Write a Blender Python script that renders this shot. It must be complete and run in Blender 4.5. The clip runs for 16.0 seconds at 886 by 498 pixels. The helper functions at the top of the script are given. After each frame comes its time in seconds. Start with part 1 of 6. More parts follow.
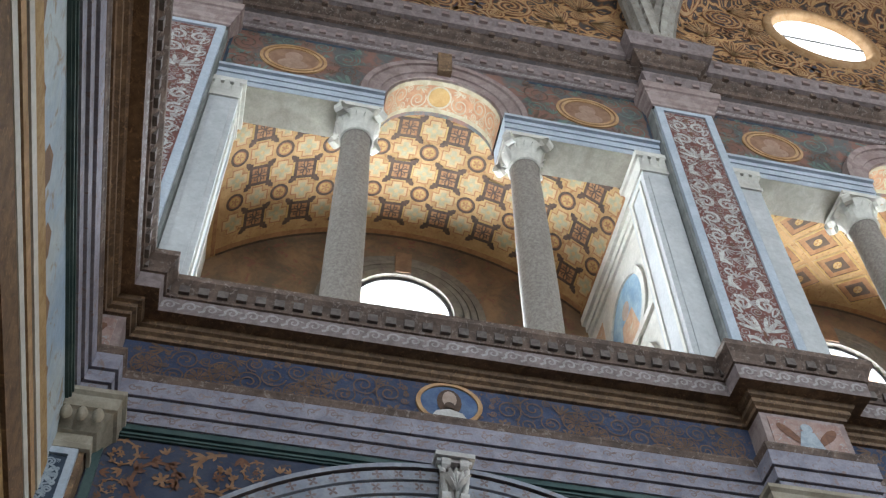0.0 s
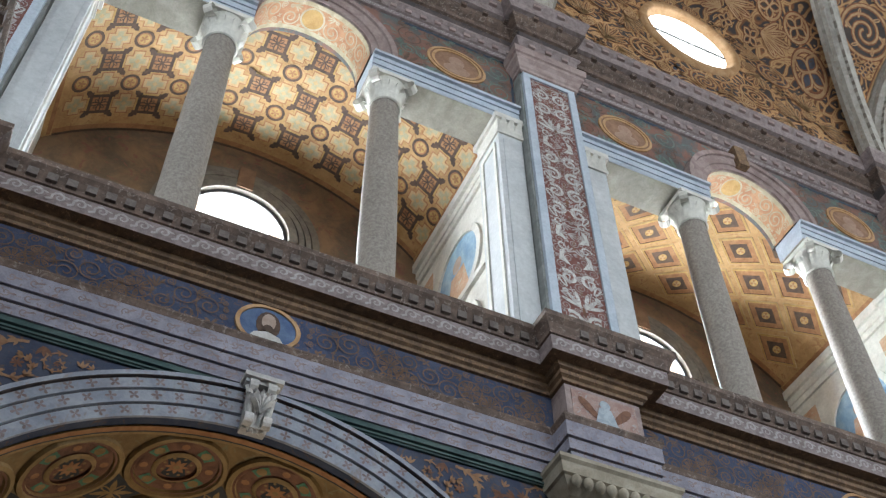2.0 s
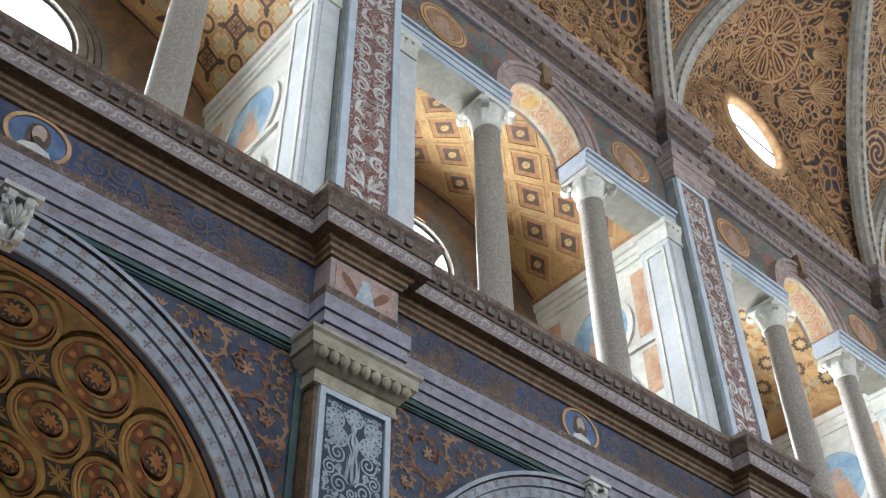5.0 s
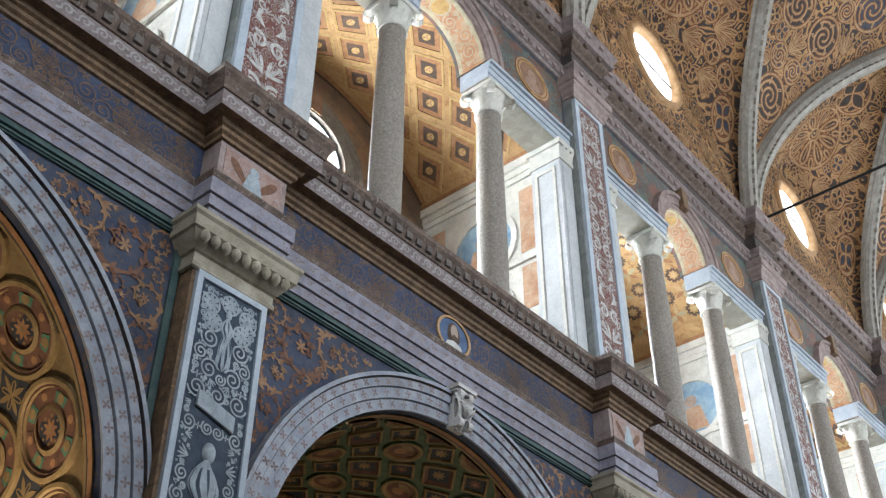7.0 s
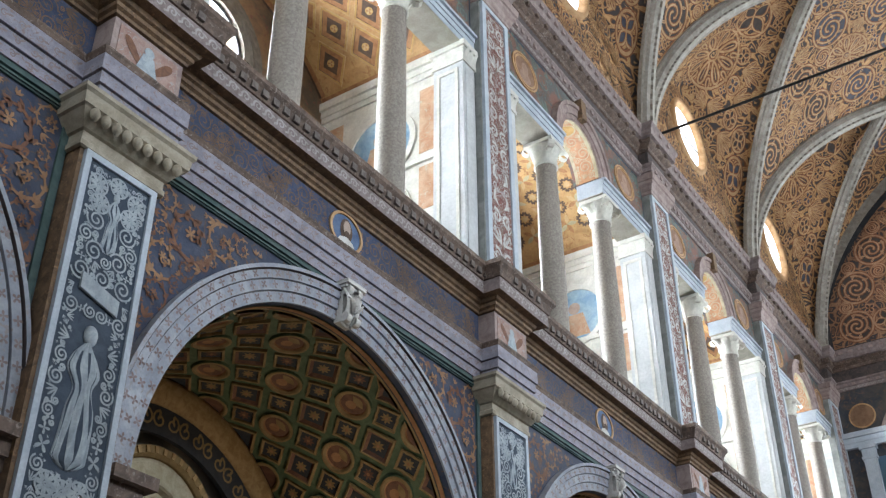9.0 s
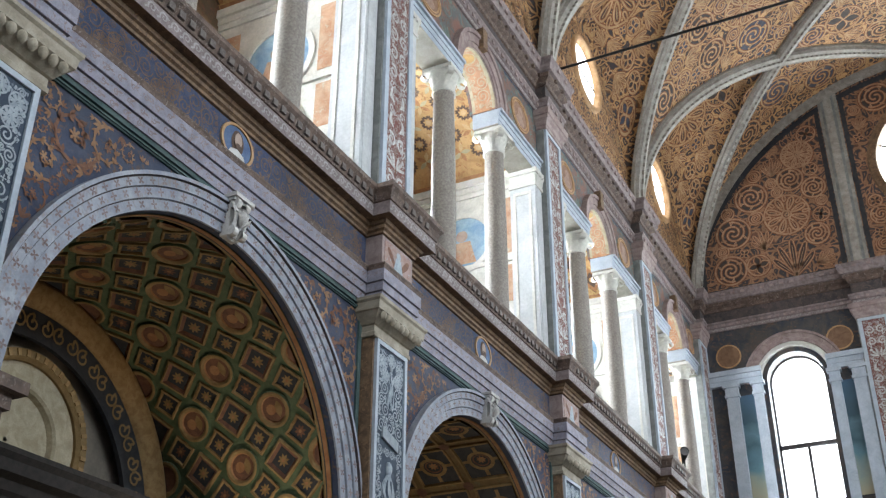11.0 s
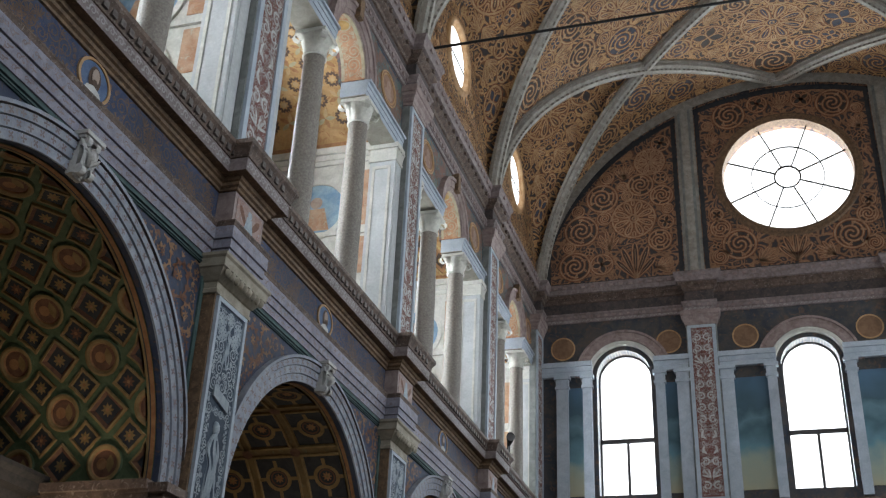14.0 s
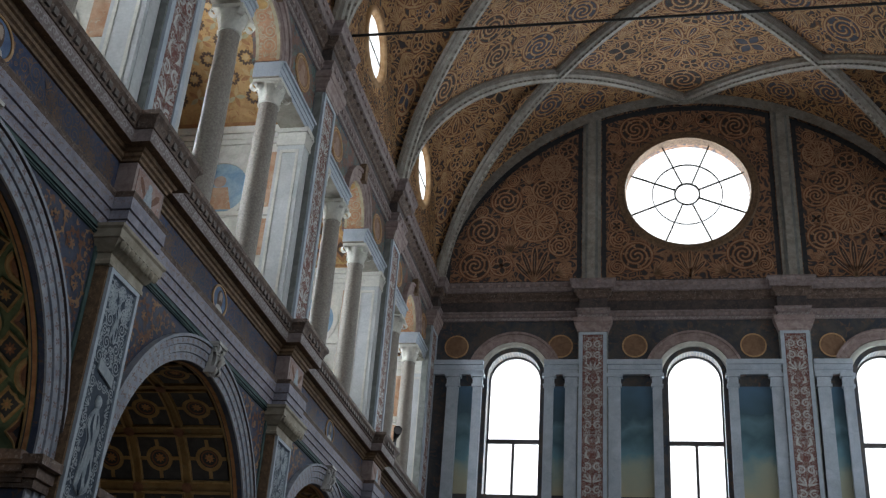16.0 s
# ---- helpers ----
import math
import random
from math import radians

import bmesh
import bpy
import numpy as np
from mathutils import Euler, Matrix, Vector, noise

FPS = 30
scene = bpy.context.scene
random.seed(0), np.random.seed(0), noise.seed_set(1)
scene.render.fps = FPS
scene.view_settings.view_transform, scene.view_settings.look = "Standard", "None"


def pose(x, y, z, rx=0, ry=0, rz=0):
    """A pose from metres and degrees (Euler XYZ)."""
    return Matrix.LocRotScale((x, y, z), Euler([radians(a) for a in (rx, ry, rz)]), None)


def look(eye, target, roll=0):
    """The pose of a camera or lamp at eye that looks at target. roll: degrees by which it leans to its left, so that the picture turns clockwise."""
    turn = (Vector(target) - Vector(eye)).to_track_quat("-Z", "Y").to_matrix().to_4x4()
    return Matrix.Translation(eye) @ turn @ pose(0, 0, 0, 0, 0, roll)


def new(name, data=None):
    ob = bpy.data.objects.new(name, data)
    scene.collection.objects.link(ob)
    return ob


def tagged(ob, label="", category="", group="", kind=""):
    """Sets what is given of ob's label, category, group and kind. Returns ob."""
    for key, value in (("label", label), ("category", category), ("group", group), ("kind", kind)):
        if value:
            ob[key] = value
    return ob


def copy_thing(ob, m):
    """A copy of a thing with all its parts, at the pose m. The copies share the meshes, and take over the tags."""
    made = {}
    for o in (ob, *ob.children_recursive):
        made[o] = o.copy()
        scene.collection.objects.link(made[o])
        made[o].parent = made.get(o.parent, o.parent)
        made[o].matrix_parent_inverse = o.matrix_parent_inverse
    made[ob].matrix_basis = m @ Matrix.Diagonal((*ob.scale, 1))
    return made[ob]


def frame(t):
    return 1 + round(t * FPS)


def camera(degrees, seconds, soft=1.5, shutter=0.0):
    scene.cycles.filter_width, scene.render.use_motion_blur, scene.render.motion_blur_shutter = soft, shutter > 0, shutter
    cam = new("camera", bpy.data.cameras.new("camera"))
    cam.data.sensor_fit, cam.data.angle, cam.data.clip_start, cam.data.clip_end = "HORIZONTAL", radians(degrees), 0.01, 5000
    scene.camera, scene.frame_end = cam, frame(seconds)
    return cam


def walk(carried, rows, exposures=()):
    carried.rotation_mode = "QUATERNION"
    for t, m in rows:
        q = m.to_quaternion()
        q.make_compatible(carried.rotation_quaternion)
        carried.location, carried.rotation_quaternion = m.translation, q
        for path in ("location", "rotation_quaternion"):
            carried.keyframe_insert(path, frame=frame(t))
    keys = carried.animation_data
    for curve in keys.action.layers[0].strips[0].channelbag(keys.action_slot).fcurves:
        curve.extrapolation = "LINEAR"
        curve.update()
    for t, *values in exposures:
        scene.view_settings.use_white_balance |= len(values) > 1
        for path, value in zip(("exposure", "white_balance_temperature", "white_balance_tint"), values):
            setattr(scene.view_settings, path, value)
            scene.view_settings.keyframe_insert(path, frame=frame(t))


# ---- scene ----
import functools

# t, then the camera's three angles; the visitor stands still and turns
PATH = [
    (0.0, 143.262, 0.497, 78.106),
    (0.5, 142.580, 0.737, 75.277),
    (1.0, 141.745, 0.470, 71.123),
    (1.5, 140.767, 0.701, 68.311),
    (2.0, 139.860, 0.604, 64.852),
    (2.5, 139.022, 0.686, 61.949),
    (3.0, 138.159, 0.632, 59.008),
    (3.5, 137.088, 0.538, 56.314),
    (4.0, 135.668, 0.525, 53.596),
    (6.5, 129.283, 0.164, 41.889),
    (7.0, 127.900, -0.213, 40.099),
    (7.5, 126.580, -0.583, 38.262),
    (8.0, 125.147, -0.502, 36.492),
    (8.5, 123.983, -0.137, 35.183),
    (9.0, 122.605, 0.162, 33.631),
    (9.5, 121.565, -0.030, 31.939),
    (10.0, 120.491, 0.058, 30.217),
    (12.5, 117.186, -1.260, 21.814),
    (13.0, 117.304, -1.599, 20.261),
    (13.5, 117.192, -1.952, 18.864),
    (14.0, 117.380, -2.277, 16.871),
    (14.5, 117.554, -2.692, 14.788),
    (15.0, 117.573, -3.055, 13.114),
    (15.5, 117.508, -3.584, 11.616),
    (16.0, 117.363, -3.899, 10.236),
]
cam = camera(44.07, 16.0, soft=1.3)
EYE = (5.10, -3.65, 1.60)
walk(cam, [(t, pose(*EYE, a, b, c)) for t, a, b, c in PATH],
     exposures=[(0.0, 0.52), (4.0, 0.52), (6.5, 0.6), (9.0, 0.7), (10.0, 0.76), (12.5, 0.5), (13.2, 0.3), (14.0, -0.2), (14.5, -0.28), (15.0, -0.5), (16.0, -0.85)])

# ---- measures ----
W = 11.85                      # width of the nave
YE = 19.27                     # west wall
YD = -4.83                     # face of the dividing wall
PIL = [-4.98, 0.0, 5.0, 9.97, 14.82, 19.30]   # pilaster axes on the north wall
BAYS = list(zip(PIL[:-1], PIL[1:]))
Z0, VB = 12.35, 5.45           # springing and rise of the nave vault
CHZ, CHR = 4.02, 1.93          # chapel arches: springing, radius

# ---- light ----
world = bpy.data.worlds.new("sky")
scene.world = world
world.use_nodes = True
sky = world.node_tree.nodes.new("ShaderNodeTexSky")
sky.sky_type, sky.sun_disc = "NISHITA", False
sky.sun_elevation, sky.sun_rotation = radians(40), radians(200)
world.node_tree.nodes["Background"].inputs[1].default_value = 0.12
world.node_tree.links.new(sky.outputs[0], world.node_tree.nodes["Background"].inputs[0])


def window_light(name, eye, target, w, h, watts, colour=(0.83, 0.93, 1.0)):
    lamp = bpy.data.lights.new(name, "AREA")
    lamp.shape, lamp.size, lamp.size_y, lamp.energy, lamp.color = "RECTANGLE", w, h, watts, colour
    ob = new(name, lamp)
    ob.matrix_world = look(eye, target)
    return ob


for a, b in BAYS:
    c = (a + b) / 2
    window_light("loggia_daylight", (-2.75, c, 9.6), (0, c, 9.6), 1.9, 3.0, 500)
    window_light("oculus_daylight", (-0.3, c, 14.5), (1, c, 14.5), 1.5, 1.5, 45)
    window_light("south_loggia_daylight", (W + 1.0, c, 9.6), (0, c, 9.0), 3.4, 3.4, 300)
    window_light("south_oculus_daylight", (W + 0.6, c, 14.5), (0, c, 14.3), 1.4, 1.4, 70)
for x in (1.97, 5.92, 9.87):
    window_light("west_daylight", (x, YE + 0.8, 9.4), (x, 0, 8.8), 1.7, 4.2, 360)
    # added fill lamp before the windowless closing wall, brightens the west wall
    window_light("hall_fill_light", (x, -9.7, 10.6), (x, 10, 9.6), 1.7, 3.4, 120)
window_light("rose_daylight", (W / 2, YE + 0.7, 15.13), (W / 2, 0, 14.9), 3.3, 3.3, 360)


# floodlights that stand on the pier ledges and shine into the chapel vaults
for (a, b), watts in zip(BAYS, (21, 9, 6, 6, 6)):
    window_light("chapel_floodlight", (-0.55, (a + b) / 2 + 1.55, 3.45), (-1.4, (a + b) / 2 - 0.3, 6.0), 0.3, 0.2, watts, (1.0, 0.86, 0.66))


# ---- materials ----
def mat_base(name, rough=0.75, metal=0.0):
    m = bpy.data.materials.new(name)
    m.use_nodes = True
    n, l = m.node_tree.nodes, m.node_tree.links
    b = n["Principled BSDF"]
    b.inputs["Roughness"].default_value, b.inputs["Metallic"].default_value = rough, metal
    return m, n, l, b


def paint(name, a, b, scale=6.0, c=None, grime=0.35, rough=0.75, bump=0.15, sharp=0.12, metal=0.0):
    """Worn painted plaster: colours a and b in clouds, c in flecks, grime in large stains."""
    m, n, l, p = mat_base(name, rough, metal)
    co = n.new("ShaderNodeTexCoord").outputs["Object"]

    def clouds(sc, detail, warp=0.0):
        t = n.new("ShaderNodeTexNoise")
        t.inputs["Scale"].default_value, t.inputs["Detail"].default_value = sc, detail
        t.inputs["Roughness"].default_value, t.inputs["Distortion"].default_value = 0.62, warp
        l.new(co, t.inputs["Vector"])
        return t.outputs["Fac"]

    def ramp(src, lo, hi):
        r = n.new("ShaderNodeMapRange")
        r.inputs["From Min"].default_value, r.inputs["From Max"].default_value = lo, hi
        l.new(src, r.inputs["Value"])
        return r.outputs["Result"]

    def mix(f, x, y, mode="MIX"):
        k = n.new("ShaderNodeMix")
        k.data_type, k.blend_type = "RGBA", mode
        for sock, val in ((k.inputs[0], f), (k.inputs[6], x), (k.inputs[7], y)):
            if isinstance(val, (float, int)):
                sock.default_value = val
            elif isinstance(val, tuple):
                sock.default_value = (*val, 1)
            else:
                l.new(val, sock)
        return k.outputs[2]

    col = mix(ramp(clouds(scale, 6, 0.6), 0.5 - sharp, 0.5 + sharp), a, b)
    if c:
        col = mix(ramp(clouds(scale * 2.3, 5, 1.5), 0.56, 0.66), col, c)
    col = mix(ramp(clouds(scale * 9, 3), 0.25, 0.8), mix(0.22, col, (0, 0, 0)), col)
    stain = ramp(clouds(0.9, 7, 0.8), 0.35, 0.72)
    g = n.new("ShaderNodeMath")
    g.operation = "MULTIPLY"
    g.inputs[1].default_value = grime
    l.new(stain, g.inputs[0])
    col = mix(g.outputs[0], col, (0.16, 0.13, 0.10), "MULTIPLY")
    l.new(col, p.inputs["Base Color"])
    bp = n.new("ShaderNodeBump")
    bp.inputs["Strength"].default_value, bp.inputs["Distance"].default_value = bump, 0.02
    l.new(clouds(scale * 6, 5), bp.inputs["Height"])
    l.new(bp.outputs[0], p.inputs["Normal"])
    return m


def tracery_paint(name, ground, edge, line, dark, scale):
    """Painted leaf tracery: light lines that part dark leaf-shaped fields, on a brown ground."""
    m, n, l, p = mat_base(name, 0.8)
    co = n.new("ShaderNodeTexCoord").outputs["Object"]
    warp, sub, mul, add, vor = (n.new("ShaderNode" + k) for k in ("TexNoise", "VectorMath", "VectorMath", "VectorMath", "TexVoronoi"))
    warp.inputs["Scale"].default_value, warp.inputs["Detail"].default_value = 1.7, 2
    l.new(co, warp.inputs["Vector"])
    sub.operation, mul.operation, add.operation = "SUBTRACT", "MULTIPLY", "ADD"
    sub.inputs[1].default_value = (0.5, 0.5, 0.5)
    mul.inputs[1].default_value = (0.9, 0.9, 0.9)
    l.new(warp.outputs["Color"], sub.inputs[0])
    l.new(sub.outputs[0], mul.inputs[0])
    l.new(co, add.inputs[0])
    l.new(mul.outputs[0], add.inputs[1])
    vor.feature = "DISTANCE_TO_EDGE"
    vor.inputs["Scale"].default_value = scale
    l.new(add.outputs[0], vor.inputs["Vector"])
    ramp = n.new("ShaderNodeValToRGB")
    for k, (q, c) in enumerate(((0.0, edge), (0.02, line), (0.075, line), (0.10, edge), (0.135, ground), (0.17, dark), (0.30, dark), (0.33, line), (0.40, ground))):
        e = ramp.color_ramp.elements[k] if k < 2 else ramp.color_ramp.elements.new(q)
        e.position, e.color = q, (*c, 1)
    l.new(vor.outputs["Distance"], ramp.inputs[0])
    wear, mix = n.new("ShaderNodeTexNoise"), n.new("ShaderNodeMix")
    wear.inputs["Scale"].default_value, wear.inputs["Detail"].default_value = 3.0, 8
    l.new(co, wear.inputs["Vector"])
    mix.data_type, mix.blend_type = "RGBA", "MULTIPLY"
    mix.inputs[0].default_value = 0.55
    l.new(ramp.outputs[0], mix.inputs[6])
    grey = n.new("ShaderNodeMapRange")
    grey.inputs["From Min"].default_value, grey.inputs["From Max"].default_value = 0.3, 0.65
    grey.inputs["To Min"].default_value, grey.inputs["To Max"].default_value = 0.45, 1.15
    l.new(wear.outputs["Fac"], grey.inputs["Value"])
    l.new(grey.outputs["Result"], mix.inputs[7])
    l.new(mix.outputs[2], p.inputs["Base Color"])
    return m


VAULT = tracery_paint("brown_vault_tracery", (0.17, 0.08, 0.032), (0.23, 0.09, 0.035), (0.50, 0.29, 0.13), (0.055, 0.042, 0.042), 4.6)
WESTGROUND = tracery_paint("red_brown_lunette_tracery", (0.14, 0.07, 0.045), (0.17, 0.075, 0.045), (0.32, 0.175, 0.095), (0.05, 0.042, 0.046), 5.0)
MARBLE = paint("grey_white_marble", (0.44, 0.50, 0.58), (0.53, 0.585, 0.66), 5, grime=0.3)
PALE = paint("pale_plaster", (0.60, 0.58, 0.53), (0.74, 0.72, 0.66), 3, grime=0.25)
GRANITE = paint("grey_granite", (0.225, 0.19, 0.165), (0.35, 0.31, 0.275), 40, grime=0.2, rough=0.6)
BROWN = paint("brown_painted_stone", (0.13, 0.078, 0.045), (0.24, 0.145, 0.08), 12, (0.36, 0.21, 0.11))
DARKBROWN = paint("dark_brown_moulding", (0.09, 0.058, 0.046), (0.19, 0.125, 0.095), 9, (0.30, 0.24, 0.21))
LILAC = paint("lilac_grey_fascia", (0.25, 0.24, 0.30), (0.36, 0.345, 0.41), 8, (0.27, 0.19, 0.18))
ARCHSTONE = paint("blue_white_arch_stone", (0.29, 0.315, 0.38), (0.42, 0.44, 0.50), 5, (0.33, 0.29, 0.29), grime=0.3)
# near-black paint that stands in for the shadow lines between stepped bands
GROOVESHADE = paint("groove_shade_paint", (0.06, 0.05, 0.055), (0.11, 0.085, 0.085), 14)
SCROLLW = paint("pale_scroll_band", (0.21, 0.16, 0.155), (0.33, 0.265, 0.26), 14, grime=0.3)
BLUE = paint("blue_fresco", (0.028, 0.05, 0.125), (0.065, 0.085, 0.155), 9, (0.20, 0.11, 0.06), grime=0.5)
BLUEWALL = paint("blue_spandrel_fresco", (0.032, 0.047, 0.10), (0.068, 0.082, 0.13), 5, (0.14, 0.085, 0.06), grime=0.5)
TEAL = paint("teal_band", (0.04, 0.085, 0.085), (0.08, 0.13, 0.125), 5)
RED = paint("red_panel", (0.17, 0.055, 0.045), (0.26, 0.10, 0.08), 12)
SLATE = paint("slate_blue_panel", (0.028, 0.047, 0.08), (0.055, 0.08, 0.12), 8)
SPAN = paint("spandrel_fresco", (0.13, 0.13, 0.13), (0.26, 0.13, 0.10), 3, (0.14, 0.22, 0.20), sharp=0.05)
OCHRE = paint("ochre_fresco", (0.46, 0.26, 0.10), (0.60, 0.37, 0.16), 4, (0.36, 0.17, 0.06), grime=0.3)
CREAM = paint("cream_stone", (0.33, 0.28, 0.21), (0.48, 0.42, 0.33), 7, grime=0.4)
UMBERFILL = paint("umber_leaf_fill", (0.04, 0.03, 0.028), (0.075, 0.052, 0.04), 7, (0.05, 0.06, 0.09))
BLUEFILL = paint("slate_blue_leaf_fill", (0.045, 0.052, 0.085), (0.09, 0.09, 0.115), 6, (0.085, 0.055, 0.04))
WESTLINE = paint("dull_orange_scroll", (0.36, 0.195, 0.11), (0.50, 0.30, 0.18), 6, grime=0.2)
GOLD = paint("golden_scroll", (0.42, 0.23, 0.10), (0.58, 0.36, 0.19), 6, grime=0.25)
ORANGE = paint("orange_line", (0.19, 0.065, 0.025), (0.28, 0.105, 0.04), 6, grime=0.25)
RIB = paint("grey_rib", (0.29, 0.265, 0.235), (0.43, 0.40, 0.36), 7, (0.30, 0.24, 0.19), grime=0.35)
WHITE = paint("white_scroll", (0.55, 0.52, 0.50), (0.70, 0.68, 0.66), 9, grime=0.3)
MAUVE = paint("mauve_stone", (0.27, 0.19, 0.18), (0.40, 0.31, 0.29), 8)
SKYBLUE = paint("sky_blue_paint", (0.20, 0.34, 0.50), (0.36, 0.50, 0.60), 4)
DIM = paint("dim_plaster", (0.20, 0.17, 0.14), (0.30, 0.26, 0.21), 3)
FLOOR = paint("stone_floor", (0.24, 0.21, 0.18), (0.36, 0.32, 0.28), 2)
IRON = paint("dark_iron", (0.02, 0.02, 0.022), (0.04, 0.036, 0.033), 20, rough=0.5, metal=0.6)
FRAME = paint("window_frame_paint", (0.07, 0.065, 0.07), (0.11, 0.10, 0.10), 12, rough=0.5)


WESTBLUE = paint("dark_west_wall_fresco", (0.04, 0.05, 0.07), (0.10, 0.085, 0.075), 3, (0.16, 0.10, 0.07), grime=0.4)
STONEDIM = paint("grey_brown_stone", (0.13, 0.11, 0.09), (0.20, 0.175, 0.145), 9)
LEAFRUST = paint("leaf_rust_paint", (0.22, 0.155, 0.15), (0.33, 0.26, 0.26), 9)
GILTBROWN = paint("gilded_brown_band", (0.38, 0.23, 0.12), (0.54, 0.35, 0.19), 14, (0.50, 0.33, 0.13))
STRAWLIGHT = paint("gilt_paint", (0.36, 0.21, 0.08), (0.50, 0.32, 0.14), 16)
CREAM2 = paint("cream_carved_stone", (0.46, 0.38, 0.25), (0.60, 0.52, 0.37), 9, grime=0.35)
SCROLLPALE = paint("pale_scroll_paint", (0.36, 0.32, 0.31), (0.50, 0.46, 0.45), 14)
SKINDIM = paint("dull_flesh_paint", (0.34, 0.21, 0.15), (0.42, 0.28, 0.21), 14)
PIERSTONE = paint("pale_pier_marble", (0.52, 0.535, 0.55), (0.60, 0.61, 0.62), 3, grime=0.25)
WHITEDIM = paint("dim_white_paint", (0.40, 0.34, 0.33), (0.52, 0.47, 0.46), 12)
SOFFSTONE = paint("beige_soffit_stone", (0.34, 0.32, 0.27), (0.46, 0.43, 0.37), 6)
SAGEDIM = paint("faded_green_paint", (0.13, 0.19, 0.16), (0.19, 0.25, 0.21), 9)
RUST = paint("rust_paint", (0.15, 0.065, 0.04), (0.24, 0.11, 0.06), 12)
RUSTDIM = paint("faded_rust_paint", (0.12, 0.075, 0.055), (0.20, 0.12, 0.08), 12)
LEAFGOLD = paint("leaf_gold_paint", (0.28, 0.135, 0.065), (0.38, 0.22, 0.12), 12)
SKYDEEP = paint("medallion_blue", (0.07, 0.12, 0.25), (0.13, 0.20, 0.33), 10)
SKIN = paint("pale_pink_paint", (0.42, 0.30, 0.24), (0.50, 0.38, 0.31), 12)
ROUND = paint("roundel_orange", (0.24, 0.125, 0.075), (0.33, 0.19, 0.12), 12)
GRISAILLE = paint("grisaille_paint", (0.30, 0.35, 0.40), (0.46, 0.51, 0.56), 10)
RUSTPINK = paint("faded_pink_paint", (0.34, 0.20, 0.17), (0.46, 0.32, 0.28), 9, (0.40, 0.42, 0.42))
UMBER = paint("umber_line", (0.075, 0.045, 0.03), (0.13, 0.075, 0.05), 14)
TERRA = paint("terracotta_paint", (0.34, 0.15, 0.06), (0.46, 0.23, 0.10), 12)
TERRADIM = paint("faded_terracotta", (0.20, 0.11, 0.06), (0.28, 0.16, 0.09), 9)
AMBER = paint("amber_paint", (0.50, 0.29, 0.09), (0.62, 0.40, 0.15), 12)
SAGE = paint("sage_paint", (0.40, 0.36, 0.22), (0.49, 0.44, 0.29), 12)
CHAPELGREEN = paint("chapel_green_paint", (0.075, 0.19, 0.11), (0.12, 0.26, 0.16), 12)
SAGEDARK = paint("dark_sage_paint", (0.085, 0.125, 0.06), (0.135, 0.175, 0.09), 12)
LEMON = paint("pale_yellow_paint", (0.55, 0.36, 0.17), (0.64, 0.45, 0.24), 12)
PEACH = paint("peach_fresco", (0.50, 0.26, 0.15), (0.62, 0.42, 0.28), 5, (0.55, 0.48, 0.36))
STRAW = paint("straw_gold_paint", (0.27, 0.165, 0.06), (0.37, 0.24, 0.10), 8)
NIGHT = paint("dark_navy_ground", (0.028, 0.03, 0.038), (0.05, 0.05, 0.055), 8)
BEAD = paint("worn_bead_stone", (0.10, 0.075, 0.068), (0.18, 0.15, 0.135), 16)


NIGHTFRIEZE = paint("dark_blue_brown_frieze", (0.05, 0.042, 0.045), (0.10, 0.075, 0.07), 7, (0.16, 0.11, 0.09))


def glow(name, strength, colour):
    m = bpy.data.materials.new(name)
    m.use_nodes = True
    n = m.node_tree.nodes
    n.remove(n["Principled BSDF"])
    e = n.new("ShaderNodeEmission")
    e.inputs[0].default_value, e.inputs[1].default_value = (*colour, 1), strength
    m.node_tree.links.new(e.outputs[0], n["Material Output"].inputs[0])
    return m


SKYGLOW = glow("bright_sky", 3.0, (0.95, 0.98, 1.0))


